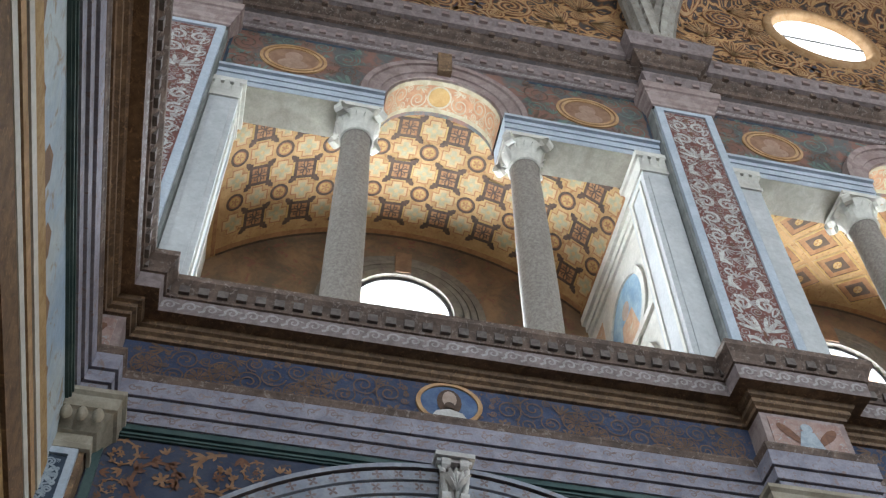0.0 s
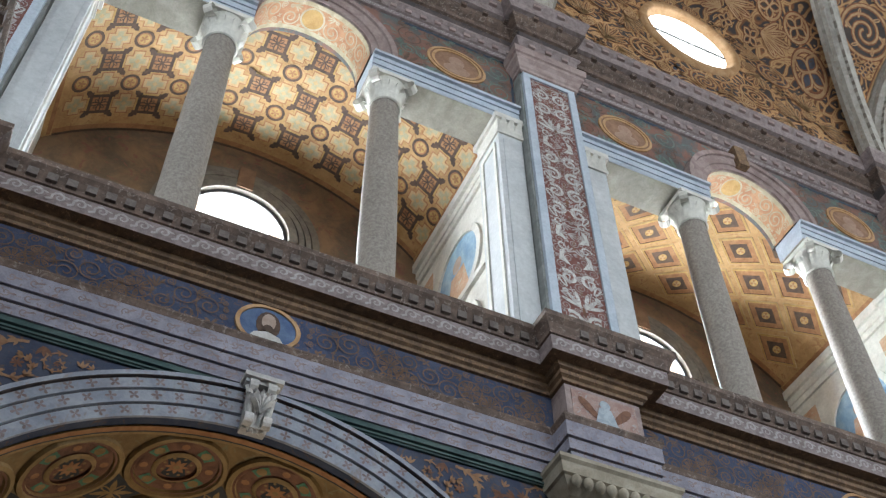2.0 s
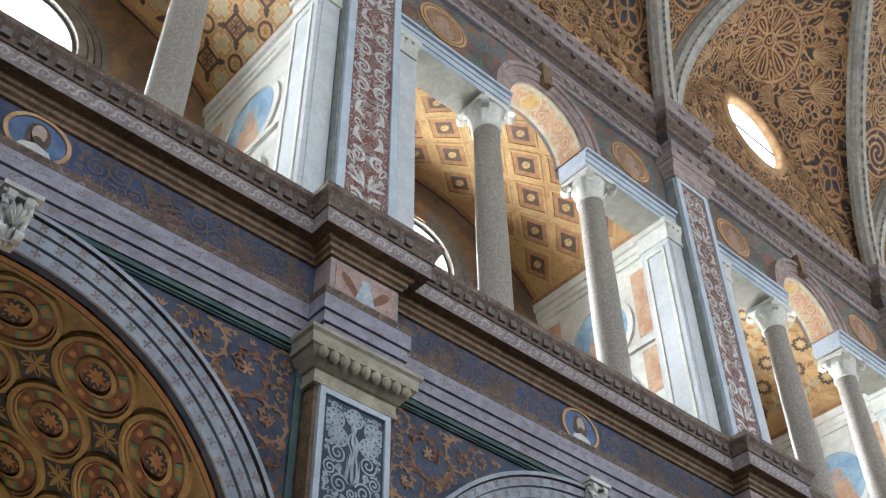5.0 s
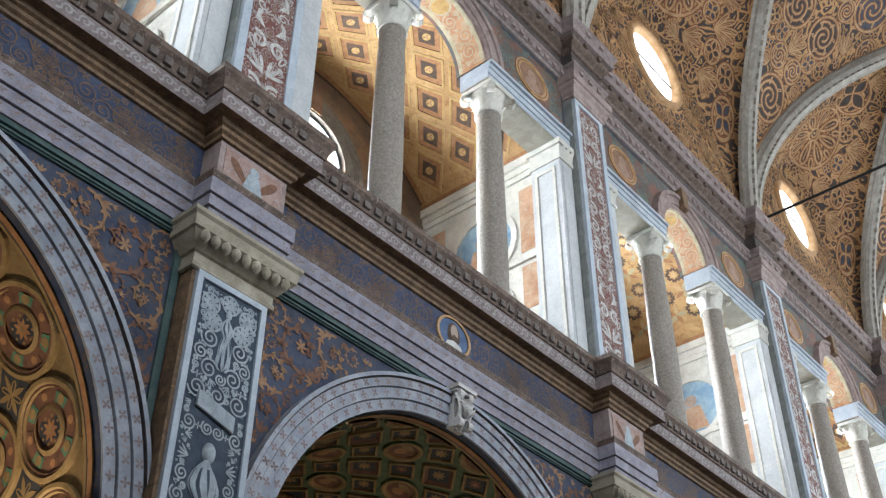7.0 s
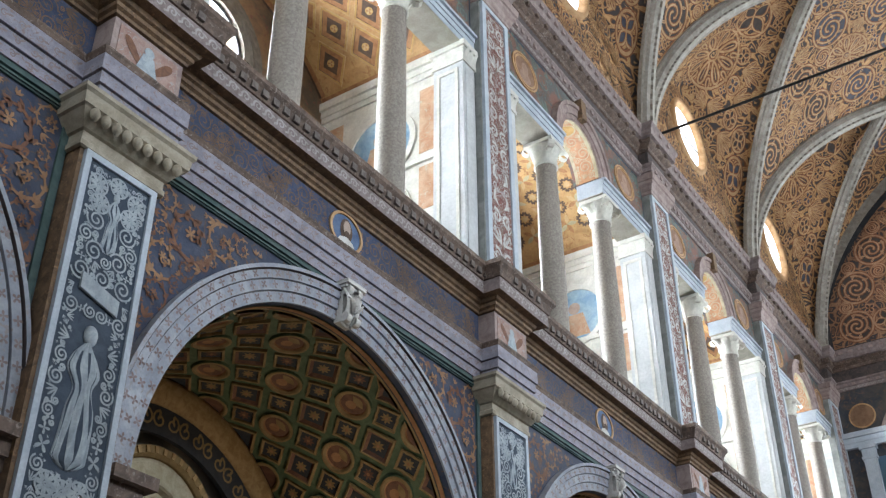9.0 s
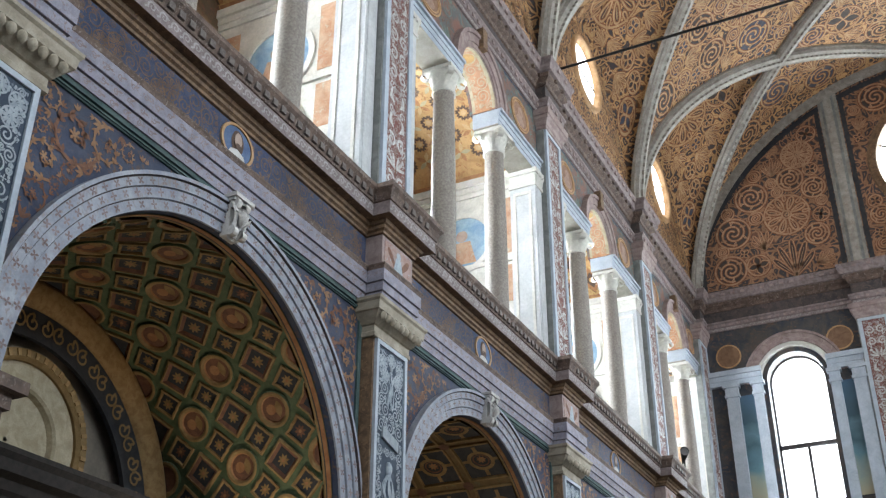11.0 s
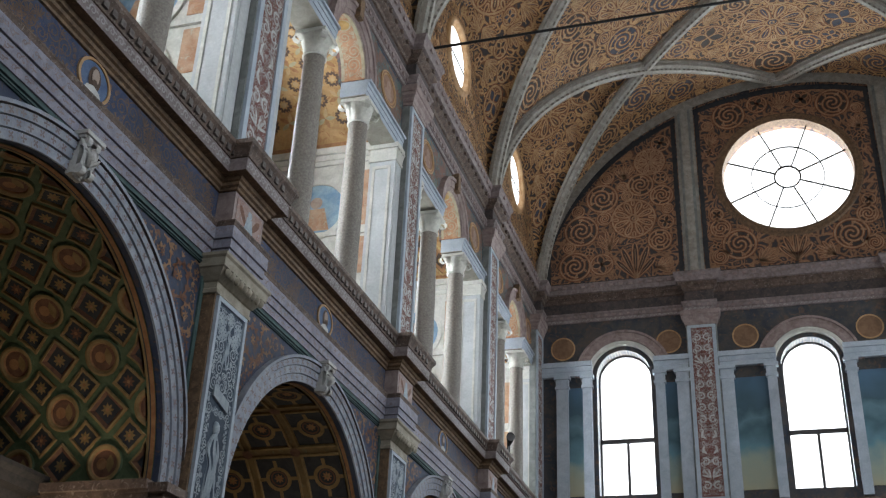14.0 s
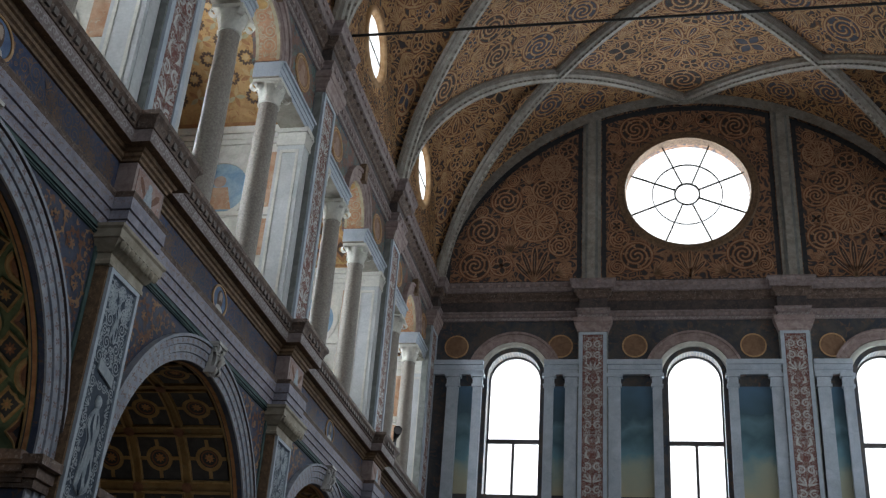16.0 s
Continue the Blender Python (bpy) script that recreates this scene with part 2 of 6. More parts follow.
# ---- mesh helpers ----
class Geo:
    """Collects faces with material slots and makes one mesh of them."""

    def __init__(self):
        self.v, self.f, self.m = [], [], []

    def add(self, verts, faces, mi=0):
        n = len(self.v)
        self.v += [tuple(p) for p in verts]
        self.f += [tuple(i + n for i in q) for q in faces]
        self.m += [mi] * len(faces)

    def box(self, x0, x1, y0, y1, z0, z1, mi=0):
        self.add([(x, y, z) for x in (x0, x1) for y in (y0, y1) for z in (z0, z1)],
                 [(0, 1, 3, 2), (4, 6, 7, 5), (0, 4, 5, 1), (2, 3, 7, 6), (0, 2, 6, 4), (1, 5, 7, 3)], mi)

    def grid(self, fn, us, vs, mi=0, pick=None):
        k = len(vs)
        self.add([fn(u, v) for u in us for v in vs], [])
        n = len(self.v) - len(us) * k
        for i in range(len(us) - 1):
            for j in range(k - 1):
                self.f.append((n + i * k + j, n + (i + 1) * k + j, n + (i + 1) * k + j + 1, n + i * k + j + 1))
                self.m.append(pick(i, j) if pick else mi)

    def sweep(self, path, prof, mi=0, closed=False):
        """A moulding of profile (out, up) along a plan path; out is to the right of travel."""
        n = len(path)
        offs = []
        for i in range(n):
            def nrm(a, b):
                dx, dy = b[0] - a[0], b[1] - a[1]
                d = math.hypot(dx, dy)
                return dy / d, -dx / d
            a = nrm(path[i - 1], path[i]) if closed or i else None
            b = nrm(path[i], path[(i + 1) % n]) if closed or i < n - 1 else None
            a, b = a or b, b or a
            k = 1 + a[0] * b[0] + a[1] * b[1]
            offs.append(((a[0] + b[0]) / k, (a[1] + b[1]) / k))
        idx = list(range(n)) + ([0] if closed else [])
        self.grid(lambda i, j: (path[i][0] + offs[i][0] * prof[j][0], path[i][1] + offs[i][1] * prof[j][0], prof[j][1]),
                  idx, list(range(len(prof))), mi)

    def arc(self, fr, u, v, prof, a0=0.0, a1=180.0, n=36, mi=0):
        """A moulding of profile (radius, out) bent round (u, v) of the surface fr."""
        angs = [radians(a0 + (a1 - a0) * i / n) for i in range(n + 1)]
        self.grid(lambda a, q: fr(u + q[0] * math.cos(a), v + q[0] * math.sin(a), q[1]), angs, prof, mi)

    def lathe(self, x, y, prof, n=20, mi=0):
        angs = [2 * math.pi * i / n for i in range(n + 1)]
        self.grid(lambda a, q: (x + q[0] * math.cos(a), y + q[0] * math.sin(a), q[1]), angs, prof, mi)

    def archwall(self, fr, u0, u1, v0, v1, uc, vs, r, d0, d1, n=28, mi=0):
        """A wall u0..u1, v0..v1, between depths d0 (face) and d1 (back), with an arched opening down to v0."""
        us = [uc - r * math.cos(math.pi * i / n) for i in range(n + 1)]
        vv = [vs + r * math.sin(math.pi * i / n) for i in range(n + 1)]
        for d in (d0, d1):
            self.grid(lambda i, t: fr(us[i], vv[i] + (v1 - vv[i]) * t, d), list(range(n + 1)), [0, 0.5, 1], mi)
            for a, b in ((u0, uc - r), (uc + r, u1)):
                if b - a > 1e-4:
                    self.grid(lambda u, v: fr(u, v, d), [a, b], [v0, vs, v1], mi)
        self.grid(lambda i, d: fr(us[i], vv[i], d), list(range(n + 1)), [d0, d1], mi)
        for u in (uc - r, uc + r):
            self.grid(lambda v, d: fr(u, v, d), [v0, vs], [d0, d1], mi)

    def slab(self, fr, u0, u1, v0, v1, d0, d1, mi=0):
        self.add([fr(u, v, d) for u in (u0, u1) for v in (v0, v1) for d in (d0, d1)],
                 [(0, 1, 3, 2), (4, 6, 7, 5), (0, 4, 5, 1), (2, 3, 7, 6), (0, 2, 6, 4), (1, 5, 7, 3)], mi)

    def poly(self, fr, pts, d, mi=0):
        cu, cv = sum(p[0] for p in pts) / len(pts), sum(p[1] for p in pts) / len(pts)
        n = len(pts)
        self.add([fr(cu, cv, d)] + [fr(p[0], p[1], d) for p in pts], [(0, i + 1, (i + 1) % n + 1) for i in range(n)], mi)

    def ribbon(self, fr, pts, w, d, mi=0):
        """A painted stroke; w is its width, or a function of 0..1 along it."""
        n = len(pts)
        vs = []
        for i, (x, y) in enumerate(pts):
            a, b = pts[max(i - 1, 0)], pts[min(i + 1, n - 1)]
            dx, dy = b[0] - a[0], b[1] - a[1]
            k = math.hypot(dx, dy) or 1
            h = (w(i / (n - 1)) if callable(w) else w) / 2
            vs += [fr(x - dy / k * h, y + dx / k * h, d), fr(x + dy / k * h, y - dx / k * h, d)]
        self.add(vs, [(2 * i, 2 * i + 1, 2 * i + 3, 2 * i + 2) for i in range(n - 1)], mi)

    def make(self, name, mats, parent=None, smooth=False):
        me = bpy.data.meshes.new(name)
        me.from_pydata(self.v, [], self.f)
        for m in mats if isinstance(mats, (list, tuple)) else [mats]:
            me.materials.append(m)
        me.polygons.foreach_set("material_index", self.m)
        if smooth:
            me.polygons.foreach_set("use_smooth", [True] * len(self.f))
        me.update()
        ob = new(name, me)
        if parent:
            ob.parent = parent
        return ob


def part(name, g, mats, parent, label="", smooth=False):
    ob = g.make(name, mats, parent, smooth)
    return tagged(ob, label) if label else ob


def thing(name, label, category, group="", kind="", at=(0, 0, 0)):
    ob = new(name)
    ob.location = at
    return tagged(ob, label, category, group, kind)


def lin(a, b, n):
    return [a + (b - a) * i / n for i in range(n + 1)]


def NW(u, v, d=0.0):           # north wall: along, up, out
    return (d, u, v)


def EW(u, v, d=0.0):           # west wall
    return (u, YE - d, v)


def SW(u, v, d=0.0):           # south wall
    return (W - d, u, v)


def DW(u, v, d=0.0):           # dividing wall
    return (u, YD + d, v)


# ---- bright sky outside the windows ----
def sky_panel(pts):
    g = Geo()
    g.add(pts, [(0, 1, 2, 3)])
    tagged(g.make("backdrop", SKYGLOW), "bright overcast sky seen through a window", "sky", "sky panels", "structure")


for a, b in BAYS:
    c = (a + b) / 2
    sky_panel([(-3.3, c - 1.5, 8.0), (-3.3, c + 1.5, 8.0), (-3.3, c + 1.5, 14.2), (-3.3, c - 1.5, 14.2)])
    sky_panel([(-0.4, c - 1.0, 13.6), (-0.4, c + 2.4, 13.6), (-0.4, c + 2.4, 16.6), (-0.4, c - 1.0, 16.6)])
for x in (1.97, 5.92, 9.87):
    sky_panel([(x - 1.2, YE + 1.4, 7.2), (x + 1.2, YE + 1.4, 7.2), (x + 1.2, YE + 1.4, 12.2), (x - 1.2, YE + 1.4, 12.2)])
sky_panel([(W / 2 - 2.2, YE + 1.4, 13.2), (W / 2 + 2.2, YE + 1.4, 13.2), (W / 2 + 2.2, YE + 1.4, 18.6), (W / 2 - 2.2, YE + 1.4, 18.6)])

# ---- floor ----
g = Geo()
g.box(-3, W + 3, -12.5, YE + 1, -0.2, 0.0)
tagged(g.make("floor", FLOOR), "worn stone floor of the church nave", "floor", kind="structure")


# ---- nave vault ----
def bay_of(y):
    for a, b in BAYS:
        if y <= b:
            return a, b
    return BAYS[-1]


def barrel(x):
    k = min(max((x - W / 2) / (W / 2), -1), 1)
    return Z0 + VB * math.sqrt(max(0, 1 - k * k))


def lunette_top(y):
    a, b = bay_of(y)
    u = min(abs(y - (a + b) / 2) / ((b - a) / 2), 1)
    return Z0 + (barrel(W / 4 * (1 - u)) - Z0) * 0.70


def vault_z(x, y):
    a, b = bay_of(y)
    u = min(abs(y - (a + b) / 2) / ((b - a) / 2), 1)
    s, xr = min(x, W - x), W / 4 * (1 - u)
    if s >= xr:
        return barrel(x)
    top = barrel(xr)
    return top - (top - lunette_top(y)) * (1 - s / xr) ** 1.6


def spaced(n):                 # closer together near the springing
    return [W / 2 * (1 - math.cos(math.pi * i / n)) for i in range(n + 1)]


ys = []
for a, b in [(-9.9, -4.98)] + BAYS:
    ys += lin(a, b, 36)[:-1]
ys.append(YE)
g = Geo()
g.grid(lambda x, y: (x, y, vault_z(x, max(y, PIL[0]) if y >= PIL[0] else y + 4.96)), spaced(90), ys)
OCZ, OCR = 14.45, 0.60
for x0, x1 in ((0.0, -0.3), (W, W + 0.3)):
    for a, b in BAYS:
        c = (a + b) / 2

        def edge(th, t, x=x0):
            # from the oculus rim out to the lunette's outline
            k = 0.0
            while k < 3:
                y, z = c + k * math.cos(th), OCZ + k * math.sin(th)
                if z < 12.3 or y < a or y > b or z > lunette_top(min(max(y, a), b)):
                    break
                k += 0.03
            k = OCR * 1.15 + (max(k, OCR * 1.16) - OCR * 1.15) * t
            return (x, c + k * math.cos(th), OCZ + k * math.sin(th))
        g.grid(edge, lin(0, 2 * math.pi, 64), [0, 0.5, 1])
VAULT_MESH = g

# ribs
def rib_lines():
    out = []
    P = [PIL[0] - 4.98] + PIL + [PIL[-1] + 4.9]
    for i in range(len(P)):
        for s in (1, -1):
            pts = []
            for k in range(49):
                t = k / 48 * 2
                j0 = i + s * int(min(t, 1.999))
                j1 = j0 + s
                if 0 <= j0 < len(P) and 0 <= j1 < len(P):
                    f = t - int(min(t, 1.999))
                    y = P[j0] + (P[j1] - P[j0]) * f
                    if -9.8 <= y <= YE + 0.05:
                        pts.append((W * k / 48, y))
            if len(pts) > 3:
                out.append(pts)
    return out


RIBDARK = paint("dark_rib_groove", (0.19, 0.165, 0.14), (0.28, 0.25, 0.215), 9)
RIBPALE = paint("pale_rib_roll", (0.36, 0.33, 0.29), (0.50, 0.47, 0.42), 9, grime=0.3)
RIBPROF = [(-0.19, 0.0), (-0.19, 0.07), (-0.15, 0.09), (-0.13, 0.15), (-0.05, 0.17), (-0.04, 0.21), (0.04, 0.21), (0.05, 0.17), (0.13, 0.15), (0.15, 0.09), (0.19, 0.07), (0.19, 0.0)]
ribs = thing("vault_ribs", "grey painted stone ribs crossing the nave vault", "vault rib", kind="structure")
for pts in rib_lines():
    # resample evenly along the curve
    c3 = [Vector((x, y, barrel(x))) for x, y in pts]
    fine = []
    for k in range(len(c3) - 1):
        m = 12 if k in (0, 1, len(c3) - 2, len(c3) - 3) else 5
        for q in range(m):
            x = pts[k][0] + (pts[k + 1][0] - pts[k][0]) * q / m
            y = pts[k][1] + (pts[k + 1][1] - pts[k][1]) * q / m
            fine.append(Vector((x, y, barrel(x))))
    fine.append(c3[-1])
    g = Geo()

    def at(i, q):
        p = fine[i]
        t = (fine[min(i + 1, len(fine) - 1)] - fine[max(i - 1, 0)]).normalized()
        inn = Vector((W / 2 - p.x, 0, Z0 - p.z + 0.01)).normalized()
        inn = (inn - t * inn.dot(t)).normalized()
        side = t.cross(inn)
        return p + side * q[0] + inn * q[1]
    g.grid(at, list(range(len(fine))), RIBPROF, 0, lambda i, j: 2 if j in (4, 6) and i % 2 else 1 if j in (1, 9, 4, 6) else 2 if j == 5 else 0)
    part("rib", g, [RIB, RIBDARK, RIBPALE], ribs)

# ---- north wall: lower order with chapel arches ----
g = Geo()
for a, b in BAYS:
    g.archwall(NW, a, b, 0, 6.3, (a + b) / 2, CHZ, CHR, 0.0, -0.5, mi=1)
g.grid(lambda y, z: (0, y, z), [-12, PIL[0]], [0, 12.4])
g.box(-0.5, 0.0, PIL[0], YE, 6.3, 7.45)
for a, b in BAYS:
    c, h = (a + b) / 2, (b - a) / 2
    # loggia storey: piers, spandrel wall above the openings
    for u0, u1 in ((a, a + 0.55), (b - 0.55, b)):
        g.slab(NW, u0, u1, 7.45, 10.58, 0.0, -0.34)
    g.archwall(NW, a, b, 10.83, 11.80, c, 10.83, 0.57, 0.0, -0.40)
g.box(-0.5, 0.0, PIL[0], YE, 11.80, 12.40)
wall = g.make("wall_north", [SPAN, BLUEWALL])
tagged(wall, "tall frescoed nave wall with chapel arches and open loggia", "wall", kind="structure")

# entablatures that run round the nave and step out over each pilaster
def ring_path(proj, hw, ends=True):
    p = [(W, YD), (0.0, YD)]
    for y in PIL:
        lo, hi = y - hw, y + hw
        if y == PIL[0]:
            p = [(W, YD), (proj, YD), (proj, hi), (0, hi)]
        elif y == PIL[-1]:
            p += [(0, YE - hw - 0.06), (proj, YE - hw - 0.06), (proj, YE)]
        else:
            p += [(0, lo), (proj, lo), (proj, hi), (0, hi)]
    for x in (3.73, 8.07):
        p += [(x - hw, YE), (x - hw, YE - proj), (x + hw, YE - proj), (x + hw, YE)]
    return p + [(W, YE)]


def entablature(name, label, path, bands):
    """A stepped run of mouldings; each band is a part of its own: name, material, profile."""
    t = thing(name, label, "cornice", kind="structure")
    for nm, mat, prof in bands:
        g = Geo()
        g.sweep(path, prof)
        part(nm, g, mat, t)


LOW = ring_path(0.19, 0.31)
entablature("gallery_entablature", "painted entablature with blue frieze and dark carved cornice under the loggia", LOW, [
    ("moulding", TEAL, [(0.0, 6.18), (0.02, 6.18), (0.02, 6.21), (0.012, 6.215), (0.03, 6.24), (0.03, 6.275)]),
    ("bead", TEAL, [(0.018, 6.19), (0.034, 6.192), (0.034, 6.206), (0.018, 6.208)]),
    ("bead", TEAL, [(0.018, 6.223), (0.04, 6.225), (0.04, 6.239), (0.018, 6.241)]),
    ("fascia", LILAC, [(0.031, 6.275), (0.045, 6.275), (0.045, 6.362)]),
    ("shaded_groove", GROOVESHADE, [(0.045, 6.362), (0.041, 6.362), (0.041, 6.372)]),
    ("fascia", LILAC, [(0.041, 6.372), (0.063, 6.372), (0.063, 6.462)]),
    ("shaded_groove", GROOVESHADE, [(0.063, 6.462), (0.059, 6.462), (0.059, 6.472)]),
    ("fascia", LILAC, [(0.059, 6.472), (0.081, 6.472), (0.081, 6.60)]),
    ("fillet", DARKBROWN, [(0.081, 6.60), (0.084, 6.605), (0.09, 6.625), (0.097, 6.64), (0.097, 6.655), (0.005, 6.66)]),
    ("frieze", BLUE, [(0.005, 6.66), (0.005, 7.03)]),
    ("cove", BROWN, [(0.005, 7.03), (0.03, 7.035), (0.035, 7.06), (0.06, 7.075), (0.06, 7.11), (0.085, 7.12), (0.10, 7.15), (0.185, 7.155)]),
    ("scroll_fascia", SCROLLW, [(0.185, 7.155), (0.19, 7.29)]),
    ("crown_moulding", DARKBROWN, [(0.19, 7.29), (0.205, 7.295), (0.21, 7.33), (0.23, 7.38), (0.26, 7.42), (0.26, 7.47), (0.0, 7.49)])])

UP = ring_path(0.17, 0.30)
entablature("vault_cornice", "carved double cornice at the foot of the nave vault", UP, [
    ("lower_band", SCROLLW, [(0.0, 11.77), (0.03, 11.775), (0.03, 11.85), (0.05, 11.86), (0.06, 11.92), (0.09, 11.95), (0.09, 11.985), (0.01, 11.99)]),
    ("frieze", NIGHTFRIEZE, [(0.01, 11.99), (0.01, 12.25)]),
    ("dentil_band", DARKBROWN, [(0.01, 12.25), (0.04, 12.26), (0.05, 12.32), (0.10, 12.35), (0.12, 12.37), (0.12, 12.44)]),
    ("crown_moulding", SCROLLW, [(0.12, 12.44), (0.17, 12.45), (0.18, 12.55), (0.22, 12.62), (0.22, 12.67), (0.0, 12.68)])])

# ---- pilasters of the lower and upper order ----
def lower_pilaster():
    t = thing("chapel_pilaster", "dark pilaster with pale relief panel between the chapel arches", "pilaster", "chapel pilasters")
    g = Geo()
    g.box(-0.02, 0.14, -0.33, 0.33, 0, 6.0)
    part("shaft", g, BROWN, t)
    g = Geo()
    for y0, y1, z0, z1 in ((-0.30, -0.255, 1.5, 5.90), (0.255, 0.30, 1.5, 5.90), (-0.255, 0.255, 5.855, 5.90)):
        g.box(0.14, 0.175, y0, y1, z0, z1)
    part("panel_frame", g, MARBLE, t, "grey marble panel frame")
    g = Geo()
    g.box(0.14, 0.155, -0.255, 0.255, 1.5, 5.855)
    part("panel", g, SLATE, t, "slate blue panel with pale grisaille relief")
    g = Geo()
    path = [(0, -0.34), (0.15, -0.34), (0.15, 0.34), (0, 0.34)]
    g.sweep(path, [(0, 5.90), (0.02, 5.91), (0.02, 5.95), (0.01, 5.96), (0.01, 6.02), (0.03, 6.03), (0.05, 6.06), (0.10, 6.13), (0.12, 6.14), (0.13, 6.22), (0.15, 6.24), (0.15, 6.27), (0, 6.275)])
    cap = part("capital", g, CREAM, t, "cream carved capital with egg moulding")
    for i in range(9):
        g = Geo()
        y = -0.36 + 0.09 * i
        g.grid(lambda a, b: (0.255 + 0.045 * math.cos(a) * math.cos(b), y + 0.036 * math.sin(b) * math.cos(a), 6.09 + 0.05 * math.sin(a)), lin(-1.57, 1.57, 5), lin(-1.57, 1.57, 5))
        part("egg", g, CREAM, cap, smooth=True)
    return t


def upper_pilaster():
    t = thing("loggia_pilaster", "grey marble pilaster with red and white candelabra panel", "pilaster", "loggia pilasters")
    g = Geo()
    g.box(-0.02, 0.12, -0.33, 0.33, 7.48, 11.43)
    part("shaft", g, TEALGREY, t)
    g = Geo()
    g.box(0.12, 0.16, -0.305, -0.225, 7.60, 11.43)
    g.box(0.12, 0.16, 0.225, 0.305, 7.60, 11.43)
    g.box(0.12, 0.16, -0.225, 0.225, 11.37, 11.43)
    g.box(0.12, 0.17, -0.32, 0.32, 7.48, 7.60)
    part("panel_frame", g, MARBLE, t)
    g = Geo()
    g.box(0.12, 0.140, -0.225, 0.225, 7.60, 11.37)
    part("panel", g, RED, t, "deep red panel")
    g = Geo()
    path = [(0, -0.325), (0.155, -0.325), (0.155, 0.325), (0, 0.325)]
    g.sweep(path, [(0, 11.43), (0.02, 11.44), (0.02, 11.48), (0.035, 11.50), (0.05, 11.56), (0.08, 11.60), (0.08, 11.65), (0.10, 11.66), (0.11, 11.76), (0, 11.77)])
    part("capital", g, MAUVE, t, "mauve moulded capital")
    return t


TEALGREY = paint("grey_green_stone", (0.20, 0.21, 0.20), (0.30, 0.31, 0.30), 6, grime=0.35)
DIVIDE = paint("pale_blue_fresco", (0.36, 0.47, 0.60), (0.50, 0.56, 0.58), 2, (0.36, 0.28, 0.20))
def landscape(name):
    """Painted landscape: deep sky above, lakes and pale ground below."""
    m, n, l, p = mat_base(name, 0.7)
    co = n.new("ShaderNodeTexCoord").outputs["Object"]
    sep, add, rng = n.new("ShaderNodeSeparateXYZ"), n.new("ShaderNodeMath"), n.new("ShaderNodeMapRange")
    cloud = n.new("ShaderNodeTexNoise")
    cloud.inputs["Scale"].default_value, cloud.inputs["Detail"].default_value = 2.2, 7
    l.new(co, cloud.inputs["Vector"])
    l.new(co, sep.inputs[0])
    l.new(cloud.outputs["Fac"], add.inputs[0])
    l.new(sep.outputs["Z"], add.inputs[1])
    rng.inputs["From Min"].default_value, rng.inputs["From Max"].default_value = 8.2, 10.75
    l.new(add.outputs[0], rng.inputs["Value"])
    ramp = n.new("ShaderNodeValToRGB")
    stops = ((0.0, (0.40, 0.36, 0.24)), (0.22, (0.30, 0.34, 0.28)), (0.36, (0.12, 0.24, 0.29)), (0.52, (0.06, 0.12, 0.15)), (0.62, (0.11, 0.20, 0.24)), (0.72, (0.05, 0.10, 0.13)), (1.0, (0.07, 0.14, 0.22)))
    for k, (q, c) in enumerate(stops):
        e = ramp.color_ramp.elements[0] if k == 0 else ramp.color_ramp.elements[1] if k == 1 else ramp.color_ramp.elements.new(q)
        e.position, e.color = q, (*c, 1)
    l.new(rng.outputs["Result"], ramp.inputs[0])
    l.new(ramp.outputs[0], p.inputs["Base Color"])
    return m


LANDSCAPE = landscape("landscape_fresco")
lp, up = lower_pilaster(), upper_pilaster()


def place_pilasters():
    for y in PIL[:-1]:
        if y:
            copy_thing(lp, pose(0, y, 0))
            copy_thing(up, pose(0, y, 0))
    for src in (lp, up):
        copy_thing(src, pose(0, YE - 0.30, 0))
        for x in (3.73, 8.07):
            if src is up:
                copy_thing(src, pose(x, YE, 0.0, 0, 0, -90))


